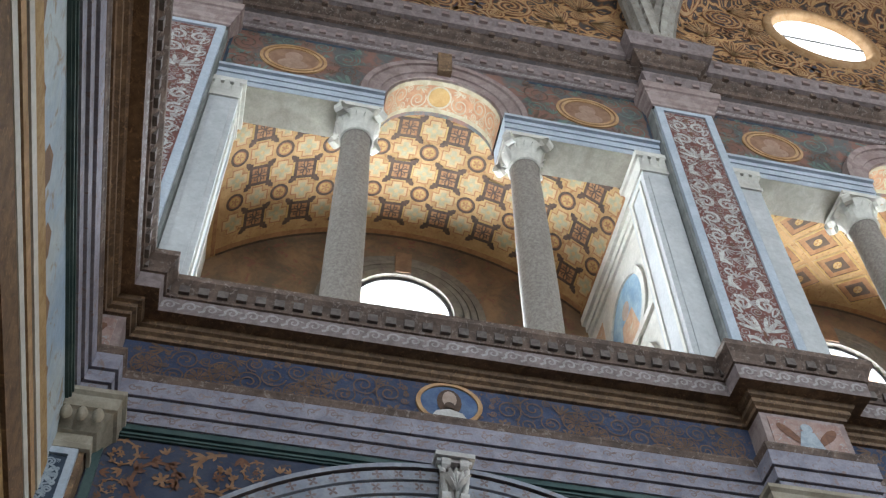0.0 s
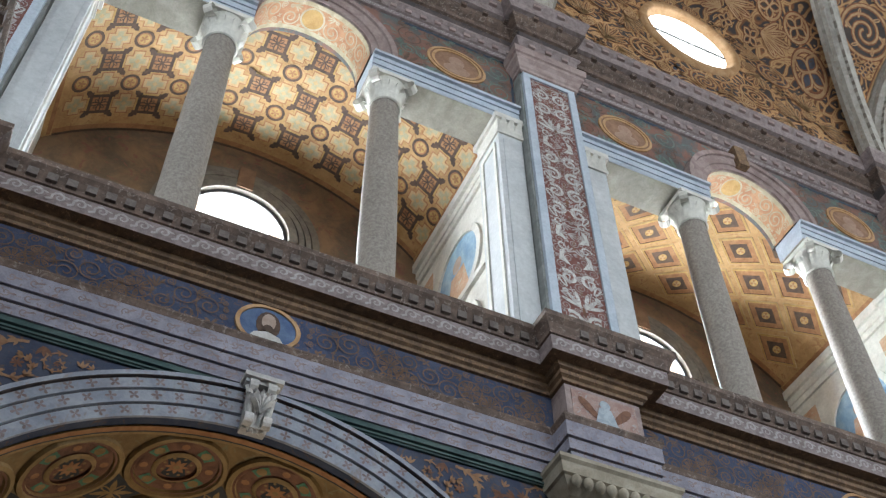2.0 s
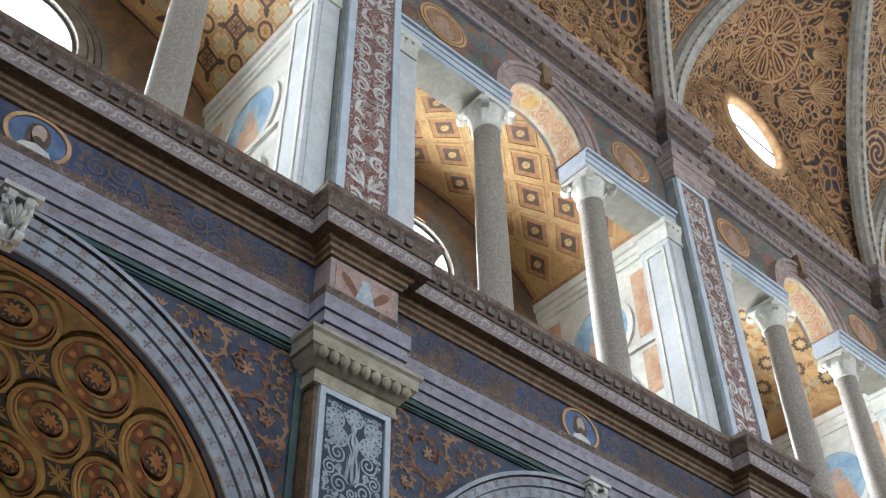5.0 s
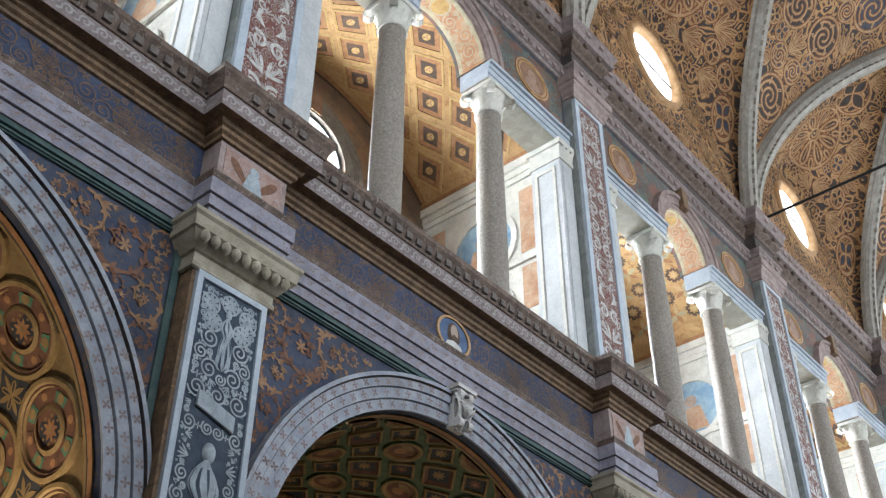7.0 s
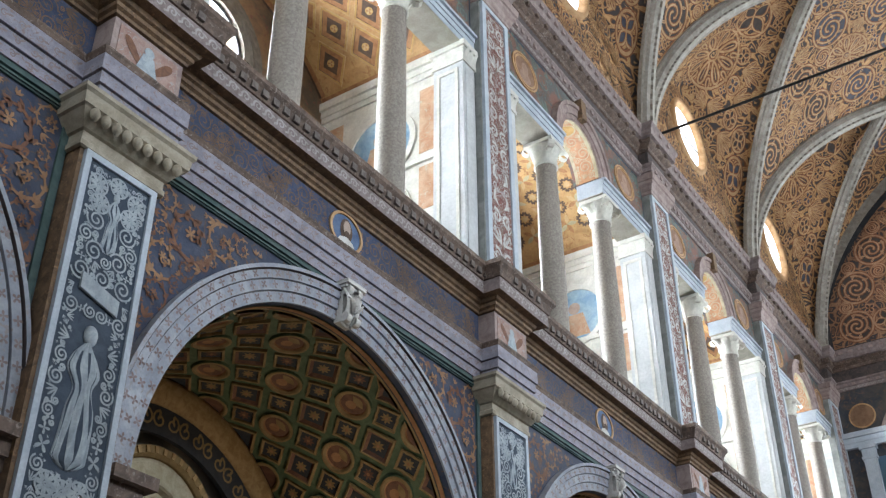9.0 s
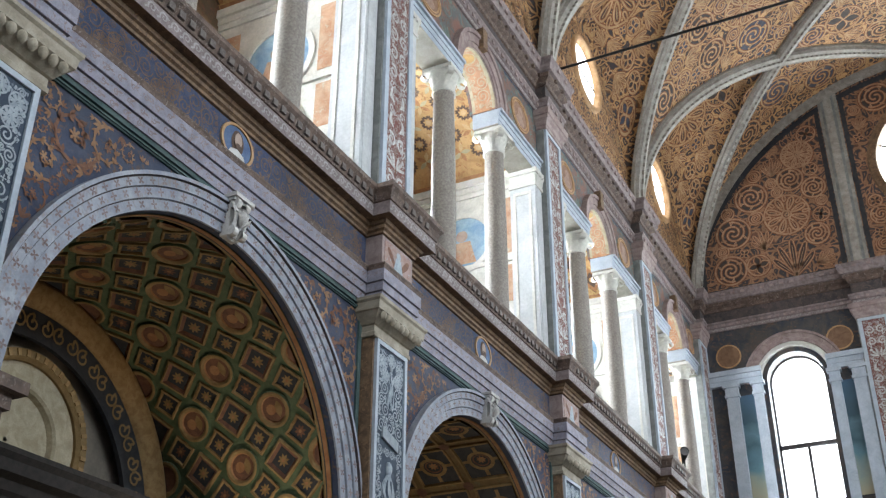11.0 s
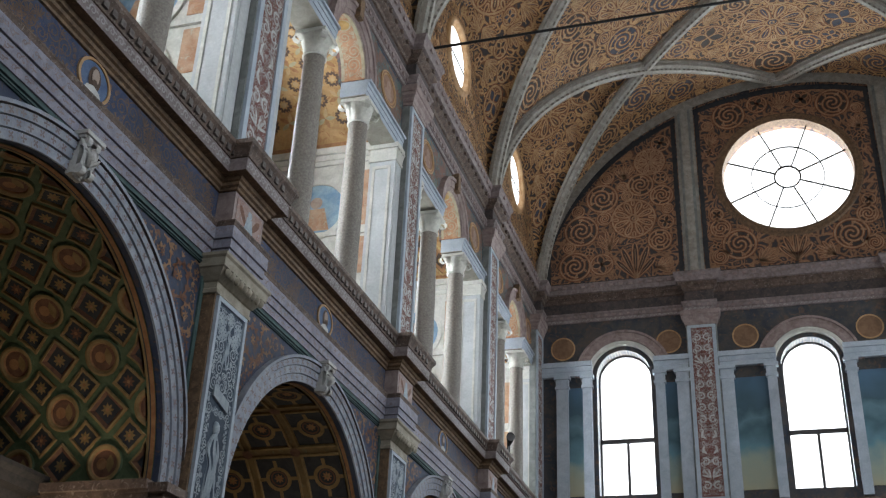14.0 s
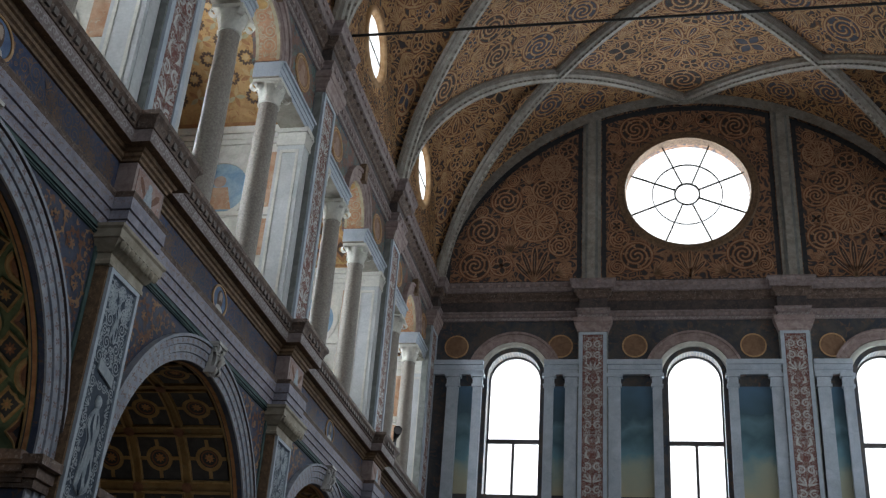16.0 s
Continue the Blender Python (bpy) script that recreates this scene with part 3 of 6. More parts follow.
# ---- chapel arches and the chapels behind them ----
def chapel(i, a, b):
    c = (a + b) / 2
    t = thing("arch_moulding", "lilac-white painted archivolt with carved keystone round a chapel arch", "arch", "chapel arches")
    g = Geo()
    r = CHR
    g.arc(NW, c, CHZ, [(r, -0.06), (r, 0.02), (r + 0.08, 0.022)], 0, 180, 56)
    # slot 1: shadow lines between the bands, put into the colour
    g.arc(NW, c, CHZ, [(r + 0.08, 0.022), (r + 0.081, 0.017), (r + 0.088, 0.017)], 0, 180, 56, 1)
    g.arc(NW, c, CHZ, [(r + 0.088, 0.017), (r + 0.09, 0.04), (r + 0.17, 0.042)], 0, 180, 56)
    g.arc(NW, c, CHZ, [(r + 0.17, 0.042), (r + 0.171, 0.037), (r + 0.178, 0.037)], 0, 180, 56, 1)
    g.arc(NW, c, CHZ, [(r + 0.178, 0.037), (r + 0.18, 0.058), (r + 0.245, 0.06)], 0, 180, 56)
    g.arc(NW, c, CHZ, [(r + 0.245, 0.06), (r + 0.255, 0.05), (r + 0.258, 0.08)], 0, 180, 56, 1)
    g.arc(NW, c, CHZ, [(r + 0.258, 0.08), (r + 0.29, 0.08), (r + 0.29, 0.0)], 0, 180, 56)
    for s in (-1, 1):
        for r0, r1, d in ((0, 0.085, 0.02), (0.09, 0.175, 0.04), (0.18, 0.285, 0.06)):
            g.slab(NW, c + s * (r + r0), c + s * (r + r1), 0, CHZ, 0, d)
    part("archivolt", g, [ARCHSTONE, GROOVESHADE], t)
    for s in (-1, 1):
        g = Geo()
        for z0, z1, d in ((3.74, 3.82, 0.08), (3.82, 3.92, 0.11), (3.92, 4.0, 0.17)):
            u0, u1 = sorted((c + s * (CHR - d + 0.06), c + s * ((b - a) / 2 - 0.33)))
            g.slab(NW, u0, u1, z0, z1, -0.3, d)
        part("impost", g, DARKBROWN, t, "dark moulded impost")
    g = Geo()
    zt = CHZ + r
    for q, e in ((-1, 0.10), (-0.33, 0.085), (0.33, 0.085), (1, 0.10)):
        g.grid(lambda h, w: NW(c + q * 0.065 * (0.8 + 0.5 * h) + w * 0.021, zt - 0.05 + 0.36 * h, e + 0.06 * math.sin(3.6 * h - 0.3) - 0.016 * w * w), lin(0, 1, 12), [-1.05, -0.5, 0, 0.5, 1.05])
    g.slab(NW, c - 0.08, c + 0.08, zt - 0.03, zt + 0.30, 0, 0.085)
    g.slab(NW, c - 0.125, c + 0.125, zt + 0.295, zt + 0.33, 0, 0.17)
    g.slab(NW, c - 0.11, c + 0.11, zt + 0.27, zt + 0.295, 0, 0.14)
    for y0, z0, k in ((0.0, 0.26, 0.05), (0.0, 0.0, 0.042)):
        for e in (-1, 1):
            g.grid(lambda a, b: NW(c + e * (0.03 + 0.055 * b), zt + z0 + k * math.sin(a), 0.115 + k * math.cos(a)), lin(0, 2 * math.pi, 12), [0, 1])
            g.poly(lambda u, v, d: NW(c + e * (0.085 + d), v, u), [(0.115 + k * math.cos(a), zt + z0 + k * math.sin(a)) for a in lin(0, 6.0, 12)], 0.0)
    for k in range(5):
        a = (k - 2) * 0.42
        g.grid(lambda h, w: NW(c + 0.13 * h * math.sin(a) + w * 0.026 * math.sin(math.pi * min(h + 0.15, 1)), zt + 0.05 + 0.17 * h * math.cos(a), 0.15 + 0.05 * math.sin(2.8 * h) - 0.02 * w * w), lin(0, 1, 6), [-1, 0, 1])
    part("keystone", g, WHITE, t, "white carved acanthus keystone")
    # chapel vault and back wall
    D = 2.02
    g = Geo()
    g.grid(lambda th, x: (x, c - (r + 0.03) * math.cos(th), CHZ + (r + 0.03) * math.sin(th)), lin(0, math.pi, 40), lin(-0.5, -D - 0.1, 8))
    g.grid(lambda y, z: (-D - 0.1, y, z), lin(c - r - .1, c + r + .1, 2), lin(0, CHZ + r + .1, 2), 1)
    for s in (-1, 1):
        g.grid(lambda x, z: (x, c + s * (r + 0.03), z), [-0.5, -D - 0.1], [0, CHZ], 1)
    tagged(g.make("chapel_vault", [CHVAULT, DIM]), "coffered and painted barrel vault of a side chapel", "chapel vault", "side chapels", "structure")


CHVAULT = paint("chapel_vault_ground", (0.20, 0.12, 0.045), (0.29, 0.18, 0.07), 5, (0.24, 0.20, 0.10), grime=0.35)

# ---- loggia ----
def column():
    t = thing("loggia_column", "grey granite loggia column with pale carved capital", "column", "loggia columns")
    g = Geo()
    g.lathe(0, 0, [(0.155, 0.14), (0.157, 0.9), (0.152, 1.6), (0.135, 2.66), (0.138, 2.70)], 24)
    part("shaft", g, GRANITE, t, smooth=True)
    g = Geo()
    g.box(-0.21, 0.21, -0.21, 0.21, 0, 0.05)
    g.lathe(0, 0, [(0.2, 0.05), (0.21, 0.075), (0.19, 0.10), (0.165, 0.12), (0.16, 0.14)], 24)
    part("base", g, MARBLE, t)
    g = Geo()
    g.lathe(0, 0, [(0.145, 2.69), (0.16, 2.70), (0.16, 2.72), (0.14, 2.735), (0.15, 2.80), (0.165, 2.90), (0.19, 2.97), (0.20, 2.99)], 24)
    g.box(-0.21, 0.21, -0.21, 0.21, 2.99, 3.045)
    for sx in (-1, 1):
        for sy in (-1, 1):
            # corner volutes and leaves
            g.grid(lambda a, b: (sx * (0.18 + 0.042 * math.cos(a)) + 0.03 * sy * math.cos(b), sy * (0.18 + 0.042 * math.cos(a)) - 0.03 * sx * math.cos(b), 2.935 + 0.06 * math.sin(a)), lin(0, 2 * math.pi, 10), lin(0, math.pi, 2))
    for k in range(8):
        th = k * math.pi / 4
        for e in (0.2, -0.2):
            g.grid(lambda h, w: ((0.15 + 0.075 * h * h) * math.cos(th + 0.39 + e + w * 0.13 * (1 - h)), (0.15 + 0.075 * h * h) * math.sin(th + 0.39 + e + w * 0.13 * (1 - h)), 2.80 + 0.15 * h - 0.05 * h ** 4), lin(0, 1, 5), [-1, 0, 1])
        g.grid(lambda h, w: ((0.15 + 0.05 * h * h) * math.cos(th + w * 0.3 * (1 - h * h * 0.8)), (0.15 + 0.05 * h * h) * math.sin(th + w * 0.3 * (1 - h * h * 0.8)), 2.74 + 0.14 * h), lin(0, 1, 4), [-1, 0, 1])
    part("capital", g, PALE, t, "pale carved composite capital")
    return t


col = column()
COLX, COLO = -0.13, 0.793


def loggia(i, a, b):
    c = (a + b) / 2
    if i:
        copy_thing(col, pose(COLX, c - COLO, 7.50))
    else:
        col.matrix_basis = pose(COLX, c - COLO, 7.50)
    copy_thing(col, pose(COLX, c + COLO, 7.50))
    t = thing("loggia_opening", "three-part marble loggia opening with a central arch", "loggia arch", "loggia openings")
    for s in (-1, 1):
        g = Geo()
        e = (c - a) - 0.34
        u0, u1 = sorted((c + s * (COLO - 0.21), c + s * e))
        for v0, v1, d in ((10.58, 10.65, 0.035), (10.65, 10.73, 0.05), (10.73, 10.79, 0.065), (10.79, 10.83, 0.10)):
            g.slab(NW, u0 - (0.0), u1, v0, v1, d, -0.36)
        part("lintel", g, MARBLE, t)
        g = Geo()
        g.slab(NW, u0, u1, 10.568, 10.58, 0.03, -0.355)
        part("lintel_soffit", g, SOFFSTONE, t, "beige stone lintel soffit")
        g = Geo()
        u0, u1 = sorted((c + s * e, c + s * (e - 0.255)))
        g.slab(NW, u0, u1, 7.48, 10.28, -0.36, 0.045)
        g.slab(NW, u0 + 0.05, u1 - 0.05, 7.7, 10.2, 0.045, 0.055)
        part("side_pier", g, PIERSTONE, t)
        g = Geo()
        face = c + s * (e - 0.255)
        for x0, x1, v0, v1 in ((-0.31, -0.27, 7.7, 10.2), (-0.06, -0.02, 7.7, 10.2), (-0.27, -0.06, 10.15, 10.2)):
            y0, y1 = sorted((face, face - s * 0.014))
            g.box(x0, x1, y0, y1, v0, v1)
        part("pier_moulding", g, PALE, t)
        g = Geo()
        g.slab(NW, u0 - 0.02, u1 + 0.02, 10.28, 10.33, -0.38, 0.065)
        g.slab(NW, u0 - 0.01, u1 + 0.01, 10.33, 10.50, -0.37, 0.06)
        g.slab(NW, u0 - 0.04, u1 + 0.04, 10.50, 10.58, -0.40, 0.09)
        for k in range(3):
            cu = u0 + (u1 - u0) * (k + 0.5) / 3
            g.grid(lambda h, w: NW(cu + w * 0.045 * (1 - 0.5 * h), 10.34 + 0.14 * h, 0.065 + 0.05 * h * h), lin(0, 1, 4), [-1, 0, 1])
        part("pier_capital", g, PALE, t, "pale carved pier capital")
    g = Geo()
    r = 0.57
    g.arc(NW, c, 10.83, [(r, -0.36), (r, 0.04), (r + 0.07, 0.042), (r + 0.075, 0.06), (r + 0.19, 0.065), (r + 0.195, 0.09), (r + 0.25, 0.095), (r + 0.26, 0.0)], 0, 180, 40)
    part("archivolt", g, MAUVE, t, "mauve and white painted archivolt")
    g = Geo()
    g.arc(NW, c, 10.83, [(r - 0.004, -0.34), (r - 0.004, 0.0)], 0, 180, 40)
    part("soffit", g, SOFFIT, t, "terracotta painted arch soffit with pale edges")
    g = Geo()

    def SF(u, v, d=0.0):
        k = u / r
        return NW(c + (r - 0.006 - d) * math.sin(k), 10.83 + (r - 0.006 - d) * math.cos(k), -v)
    draw(g, lambda v, u, d: SF(u, v, d), SOFFITPACK, 0.02, 0.002, None, 0, 0.0, None, True)
    g.poly(SF, circle(0, 0.17, 0.12, 20), 0.005, 1)
    g.ribbon(SF, circle(0, 0.17, 0.12, 20) + circle(0, 0.17, 0.12, 20)[:1], 0.02, 0.008, 0)
    for v in (0.015, 0.325):
        g.ribbon(SF, [(u, v) for u in lin(-0.88, 0.88, 30)], 0.05, 0.006, 0)
    tagged(part("soffit_scrollwork", g, [CREAM2, AMBER], t, "white scrolls on the terracotta arch soffit"), kind="stuff")
    g = Geo()
    g.slab(NW, c - 0.07, c + 0.07, 10.83 + r + 0.05, 11.79, 0, 0.13)
    part("keystone", g, BROWN, t, "brown carved keystone")
    # room behind
    la, lb, D = a + 0.40, b - 0.40, 2.2
    h = (lb - la) / 2
    rise = 0.95
    R = (h * h + rise * rise) / (2 * rise)

    def vz(y):
        k = min(abs(y - c), h)
        return 10.75 + rise - R + math.sqrt(R * R - k * k)
    g = Geo()
    g.grid(lambda y, x: (x, y, vz(y)), lin(la, lb, 30), lin(-0.38, -D, 8))
    tagged(g.make("loggia_ceiling", OCHRE), "golden painted vault of a loggia bay", "ceiling", "loggia vaults", "structure")
    g = Geo()
    for s, y in ((-1, la), (1, lb)):
        g.box(-D - 0.25, -0.38, min(y, y + s * 0.38), max(y, y + s * 0.38), 7.3, 11.9)
    g.box(-D, -0.0, la, lb, 7.2, 7.45)
    tagged(g.make("loggia_partition", PALE), "pale plastered cross wall of the loggia", "wall", "loggia walls", "structure")

    def back(u, v, d=0.0):
        return (-D + d, u, v)
    g = Geo()
    g.archwall(back, la, lb, 8.4, 11.9, c, 10.38, 0.56, 0.0, -0.25)
    g.slab(back, la, lb, 7.2, 8.4, 0.0, -0.25)
    tagged(g.make("loggia_back_wall", OCHRE2), "ochre frescoed back wall round an arched window", "wall", "loggia back walls", "structure")
    g = Geo()
    for r0, r1, d in ((0.565, 0.66, 0.07), (0.68, 0.74, 0.055), (0.76, 0.82, 0.045), (0.84, 0.92, 0.03)):
        g.arc(back, c, 10.38, [(r0, 0.0), (r0, d), (r1, d), (r1, 0.0)], 0, 180, 32)
    g.slab(back, c - 0.09, c + 0.09, 10.96, 11.30, 0.0, 0.09, 1)
    tw = thing("loggia_window", "round-headed window with dark frame at the back of the loggia", "window", "loggia windows")
    part("surround", g, [STONEDIM, TERRADIM], tw, "grey-brown painted surround")
    g = Geo()
    g.arc(back, c, 10.38, [(0.565, 0.01), (0.525, 0.01), (0.525, -0.06), (0.565, -0.06)], 0, 180, 32)
    for s in (-1, 1):
        g.slab(back, c + s * 0.50, c + s * 0.56, 8.4, 10.38, -0.06, 0.01)
    g.slab(back, c - 0.5, c + 0.5, 10.0, 10.05, -0.17, -0.13)
    part("frame", g, FRAME, tw, "dark window frame")


SOFFIT = paint("arch_soffit_paint", (0.46, 0.22, 0.12), (0.58, 0.32, 0.18), 12, grime=0.2)
OCHRE2 = paint("brown_ochre_fresco", (0.13, 0.09, 0.055), (0.26, 0.15, 0.075), 3, (0.22, 0.09, 0.06), grime=0.4)


# ---- oculi ----
def oculus(c):
    t = thing("oculus_window", "round clerestory window with golden painted rim", "window", "clerestory oculi")
    g = Geo()
    g.arc(NW, c, OCZ, [(OCR * 1.02, -0.06), (OCR * 1.10, 0.0), (OCR * 1.13, 0.06), (OCR * 1.28, 0.05), (OCR * 1.30, 0.0)], 0, 360, 48)
    part("rim", g, GOLD, t, smooth=True)
    g = Geo()
    g.slab(NW, c - OCR, c + OCR, OCZ - 0.012, OCZ + 0.012, -0.06, -0.04)
    part("glazing_bar", g, FRAME, t)


for a, b in BAYS:
    oculus((a + b) / 2)

# ---- west wall ----
WX = [1.97, 5.92, 9.87]
WZS, WR, WZ0 = 10.42, 0.60, 7.75
g = Geo()
edges = [0.0, 3.95, 7.9, W]
for k, x in enumerate(WX):
    g.archwall(EW, edges[k], edges[k + 1], WZ0, 12.4, x, WZS, WR, 0.0, -0.45)
g.slab(EW, 0, W, 0, WZ0, 0.0, -0.45)
RZ, RR = 15.13, 1.46


def rose_edge(th, t):
    k = RR
    while k < 8:
        x, z = W / 2 + k * math.cos(th), RZ + k * math.sin(th)
        if z < 12.4 or x < 0 or x > W or z > barrel(x) + 0.2:
            break
        k += 0.04
    k = RR + (k - RR) * t
    return EW(W / 2 + k * math.cos(th), RZ + k * math.sin(th), 0.0)


g.grid(rose_edge, lin(0, 2 * math.pi, 120), [0, 0.5, 1], 1)
g.arc(EW, W / 2, RZ, [(RR, 0.0), (RR, -0.4)], 0, 360, 72, 1)
tagged(g.make("wall_west", [WESTBLUE, WESTGROUND]), "end wall with three arched windows and a round window", "wall", kind="structure")

tr = thing("rose_window", "large round window with thin iron glazing bars", "window")
g = Geo()
g.arc(EW, W / 2, RZ, [(RR - 0.03, -0.2), (RR, 0.0), (RR, 0.03), (RR + 0.06, 0.04), (RR + 0.08, 0.02), (RR + 0.16, 0.03), (RR + 0.2, 0.0)], 0, 360, 72)
part("surround", g, BROWN, tr)
for k in range(8):
    g = Geo()
    th = k * math.pi / 4 + 0.39
    for d in (-0.16, -0.2):
        g.ribbon(EW, [(W / 2 + q * math.cos(th), RZ + q * math.sin(th)) for q in (0.29, 0.8, RR)], 0.026, d)
    part("spoke", g, FRAME, tr)
for q in (0.29, 0.82):
    g = Geo()
    e = 0.018 if q < 0.5 else 0.009
    g.arc(EW, W / 2, RZ, [(q - e, -0.17), (q + e, -0.17), (q + e, -0.21), (q - e, -0.21)], 0, 360, 48)
    part("ring_bar", g, FRAME, tr)

for x in WX:
    t = thing("west_window", "tall arched window with dark frame in the end wall", "window", "west windows")
    g = Geo()
    g.arc(EW, x, WZS, [(WR, -0.30), (WR, -0.04), (WR + 0.09, -0.02), (WR + 0.10, 0.0)], 0, 180, 36)
    part("reveal", g, STONEDIM, t, "dim painted reveal")
    g = Geo()
    g.arc(EW, x, WZS, [(WR + 0.10, 0.0), (WR + 0.11, 0.07), (WR + 0.15, 0.08), (WR + 0.21, 0.07), (WR + 0.22, 0.0)], 0, 180, 36)
    part("archivolt", g, PALE, t)
    g = Geo()
    g.arc(EW, x, WZS, [(WR + 0.22, 0.0), (WR + 0.23, 0.05), (WR + 0.31, 0.05), (WR + 0.32, 0.03), (WR + 0.42, 0.03), (WR + 0.43, 0.06), (WR + 0.48, 0.06), (WR + 0.48, 0.0)], 0, 180, 36)
    part("outer_arch", g, MAUVE, t, "mauve painted outer arch")
    g = Geo()
    g.arc(EW, x, WZS, [(WR, -0.32), (WR - 0.04, -0.32), (WR - 0.04, -0.38), (WR, -0.38)], 0, 180, 36)
    for u0, u1, v0, v1 in ((-WR, -WR + 0.04, WZ0, WZS), (WR - 0.04, WR, WZ0, WZS), (-WR, WR, 8.97, 9.07), (-0.03, 0.03, WZ0, 8.97)):
        g.slab(EW, x + u0, x + u1, v0, v1, -0.38, -0.32)
    part("frame", g, FRAME, t)
    for s in (-1, 1):
        for off, w in ((0.80, 0.10), (1.29 if (x < 3 and s > 0) or (x > 9 and s < 0) else 1.72 if 3 < x < 9 else 1.36, 0.13)):
            g = Geo()
            u = x + s * off
            g.slab(EW, u - w, u + w, 7.55, 10.15, 0, 0.12)
            g.slab(EW, u - w - 0.03, u + w + 0.03, 10.15, 10.21, 0, 0.14)
            g.slab(EW, u - w - 0.01, u + w + 0.01, 10.21, 10.37, 0, 0.13)
            g.slab(EW, u - w - 0.05, u + w + 0.05, 10.37, 10.45, 0, 0.17)
            part("pier", g, MARBLE, t)
for k in range(3):
    for s in (-1, 1):
        u0, u1 = sorted((WX[k] + s * 0.68, WX[k] + s * (1.46 if k != 1 else 1.88)))
        if k == 0 and s < 0:
            u0 = 0.15
        if k == 2 and s > 0:
            u1 = W - 0.15
        g = Geo()
        for v0, v1, d in ((10.45, 10.55, 0.10), (10.55, 10.66, 0.12), (10.66, 10.77, 0.17)):
            g.slab(EW, u0, u1, v0, v1, 0, d)
        tagged(g.make("west_lintel", MARBLE), "grey marble lintel beside an end window", "lintel", "west lintels")
for u0, u1 in ((0.74, 1.07), (2.87, 3.13), (4.33, 5.02), (6.82, 7.51), (8.71, 8.97), (10.77, 11.1)):
    g = Geo()
    g.slab(EW, u0, u1, 7.75, 10.19, 0, 0.02)
    tagged(g.make("wall_painting", LANDSCAPE), "dark landscape fresco panel between marble piers", "fresco", "west frescoes")

# ---- south wall, dividing wall and closing walls ----
g = Geo()


g.slab(SW, -12, YE, 0, 8.0, 0, -0.4)
g.slab(SW, -12, YE, 11.3, 12.4, 0, -0.4)
last = -12
for a, b in BAYS:
    c = (a + b) / 2
    g.slab(SW, last, c - 1.7, 8.0, 11.3, 0, -0.4)
    last = c + 1.7
g.slab(SW, last, YE, 8.0, 11.3, 0, -0.4)
tagged(g.make("wall_south", DIM), "opposite nave wall with loggia openings", "wall", kind="structure")
t = thing("altar_wall_bands", "painted brown, gilded and white bands along the dividing wall", "moulding", kind="structure")
BANDS = [("frieze_band", 6.672, 7.02, 0.014, GILTBROWN), ("gilt_band", 5.52, 5.64, 0.05, STRAWLIGHT), ("moulding", 4.98, 5.19, 0.06, BROWN), ("gilt_band", 4.80, 4.97, 0.04, STRAWLIGHT)]
BANDS += [("fascia", 5.20 + 0.08 * k, 5.268 + 0.08 * k, 0.03 + 0.008 * k, PALE if k % 2 else GILTBROWN) for k in range(4)]
for nm, z0, z1, d, mat in BANDS:
    g = Geo()
    g.slab(DW, 0.34, W, z0, z1, 0, d)
    part(nm, g, mat, t)
for k in range(7):
    # painted houses and towers under the sky
    g = Geo()
    x, h = 0.75 + 0.42 * k, 0.13 + 0.11 * (k * 5 % 4) / 3
    g.poly(DW, [(x, 5.64), (x + 0.2, 5.64), (x + 0.2, 5.64 + h), (x + 0.1, 5.70 + h), (x, 5.64 + h)], 0.004, 0)
    g.poly(DW, [(x + 0.2, 5.64), (x + 0.36, 5.64), (x + 0.33, 5.64 + h * 0.5), (x + 0.2, 5.64 + h * 0.7)], 0.006, 1)
    part("painted_house", g, [TERRADIM, SAGEDIM], t)
g = Geo()
g.slab(DW, -0.2, W, 0, 7.49, 0, -0.5)
g.grid(lambda x, z: (x, -9.9, z), [-1, W + 1], [0, 19])
g.box(-0.02, 0.0, -9.9, PIL[0], 0, 12.4)
tagged(g.make("wall_east", DIVIDE), "frescoed dividing wall beside the altar", "wall", kind="structure")

# ---- painted ornament ----
def circle(u, v, r, n=24, ru=None):
    return [(u + (ru or r) * math.cos(2 * math.pi * i / n), v + r * math.sin(2 * math.pi * i / n)) for i in range(n)]


def spiral(u, v, r, turns=1.6, ph=0.0, way=1, n=30):
    return [(u + r * (1 - 0.86 * i / n) * math.cos(ph + way * turns * 2 * math.pi * i / n),
             v + r * (1 - 0.86 * i / n) * math.sin(ph + way * turns * 2 * math.pi * i / n)) for i in range(n + 1)]


def petal(u, v, ang, length, width, n=14):
    out = []
    for i in range(n + 1):
        t = i / n * 2 * math.pi
        a, b = length * (1 - math.cos(t)) / 2, width * math.sin(t) * (0.4 + 0.6 * (1 - math.cos(t)) / 2)
        out.append((u + a * math.cos(ang) - b * math.sin(ang), v + a * math.sin(ang) + b * math.cos(ang)))
    return out


def stroke(g, fr, pts, w, d, under, over):
    """A shaded line: a broad dark stroke under a narrow light one."""
    if under is not None:
        g.ribbon(fr, pts, w * 2.0, d, under)
    g.ribbon(fr, pts, w, d + 0.006, over)


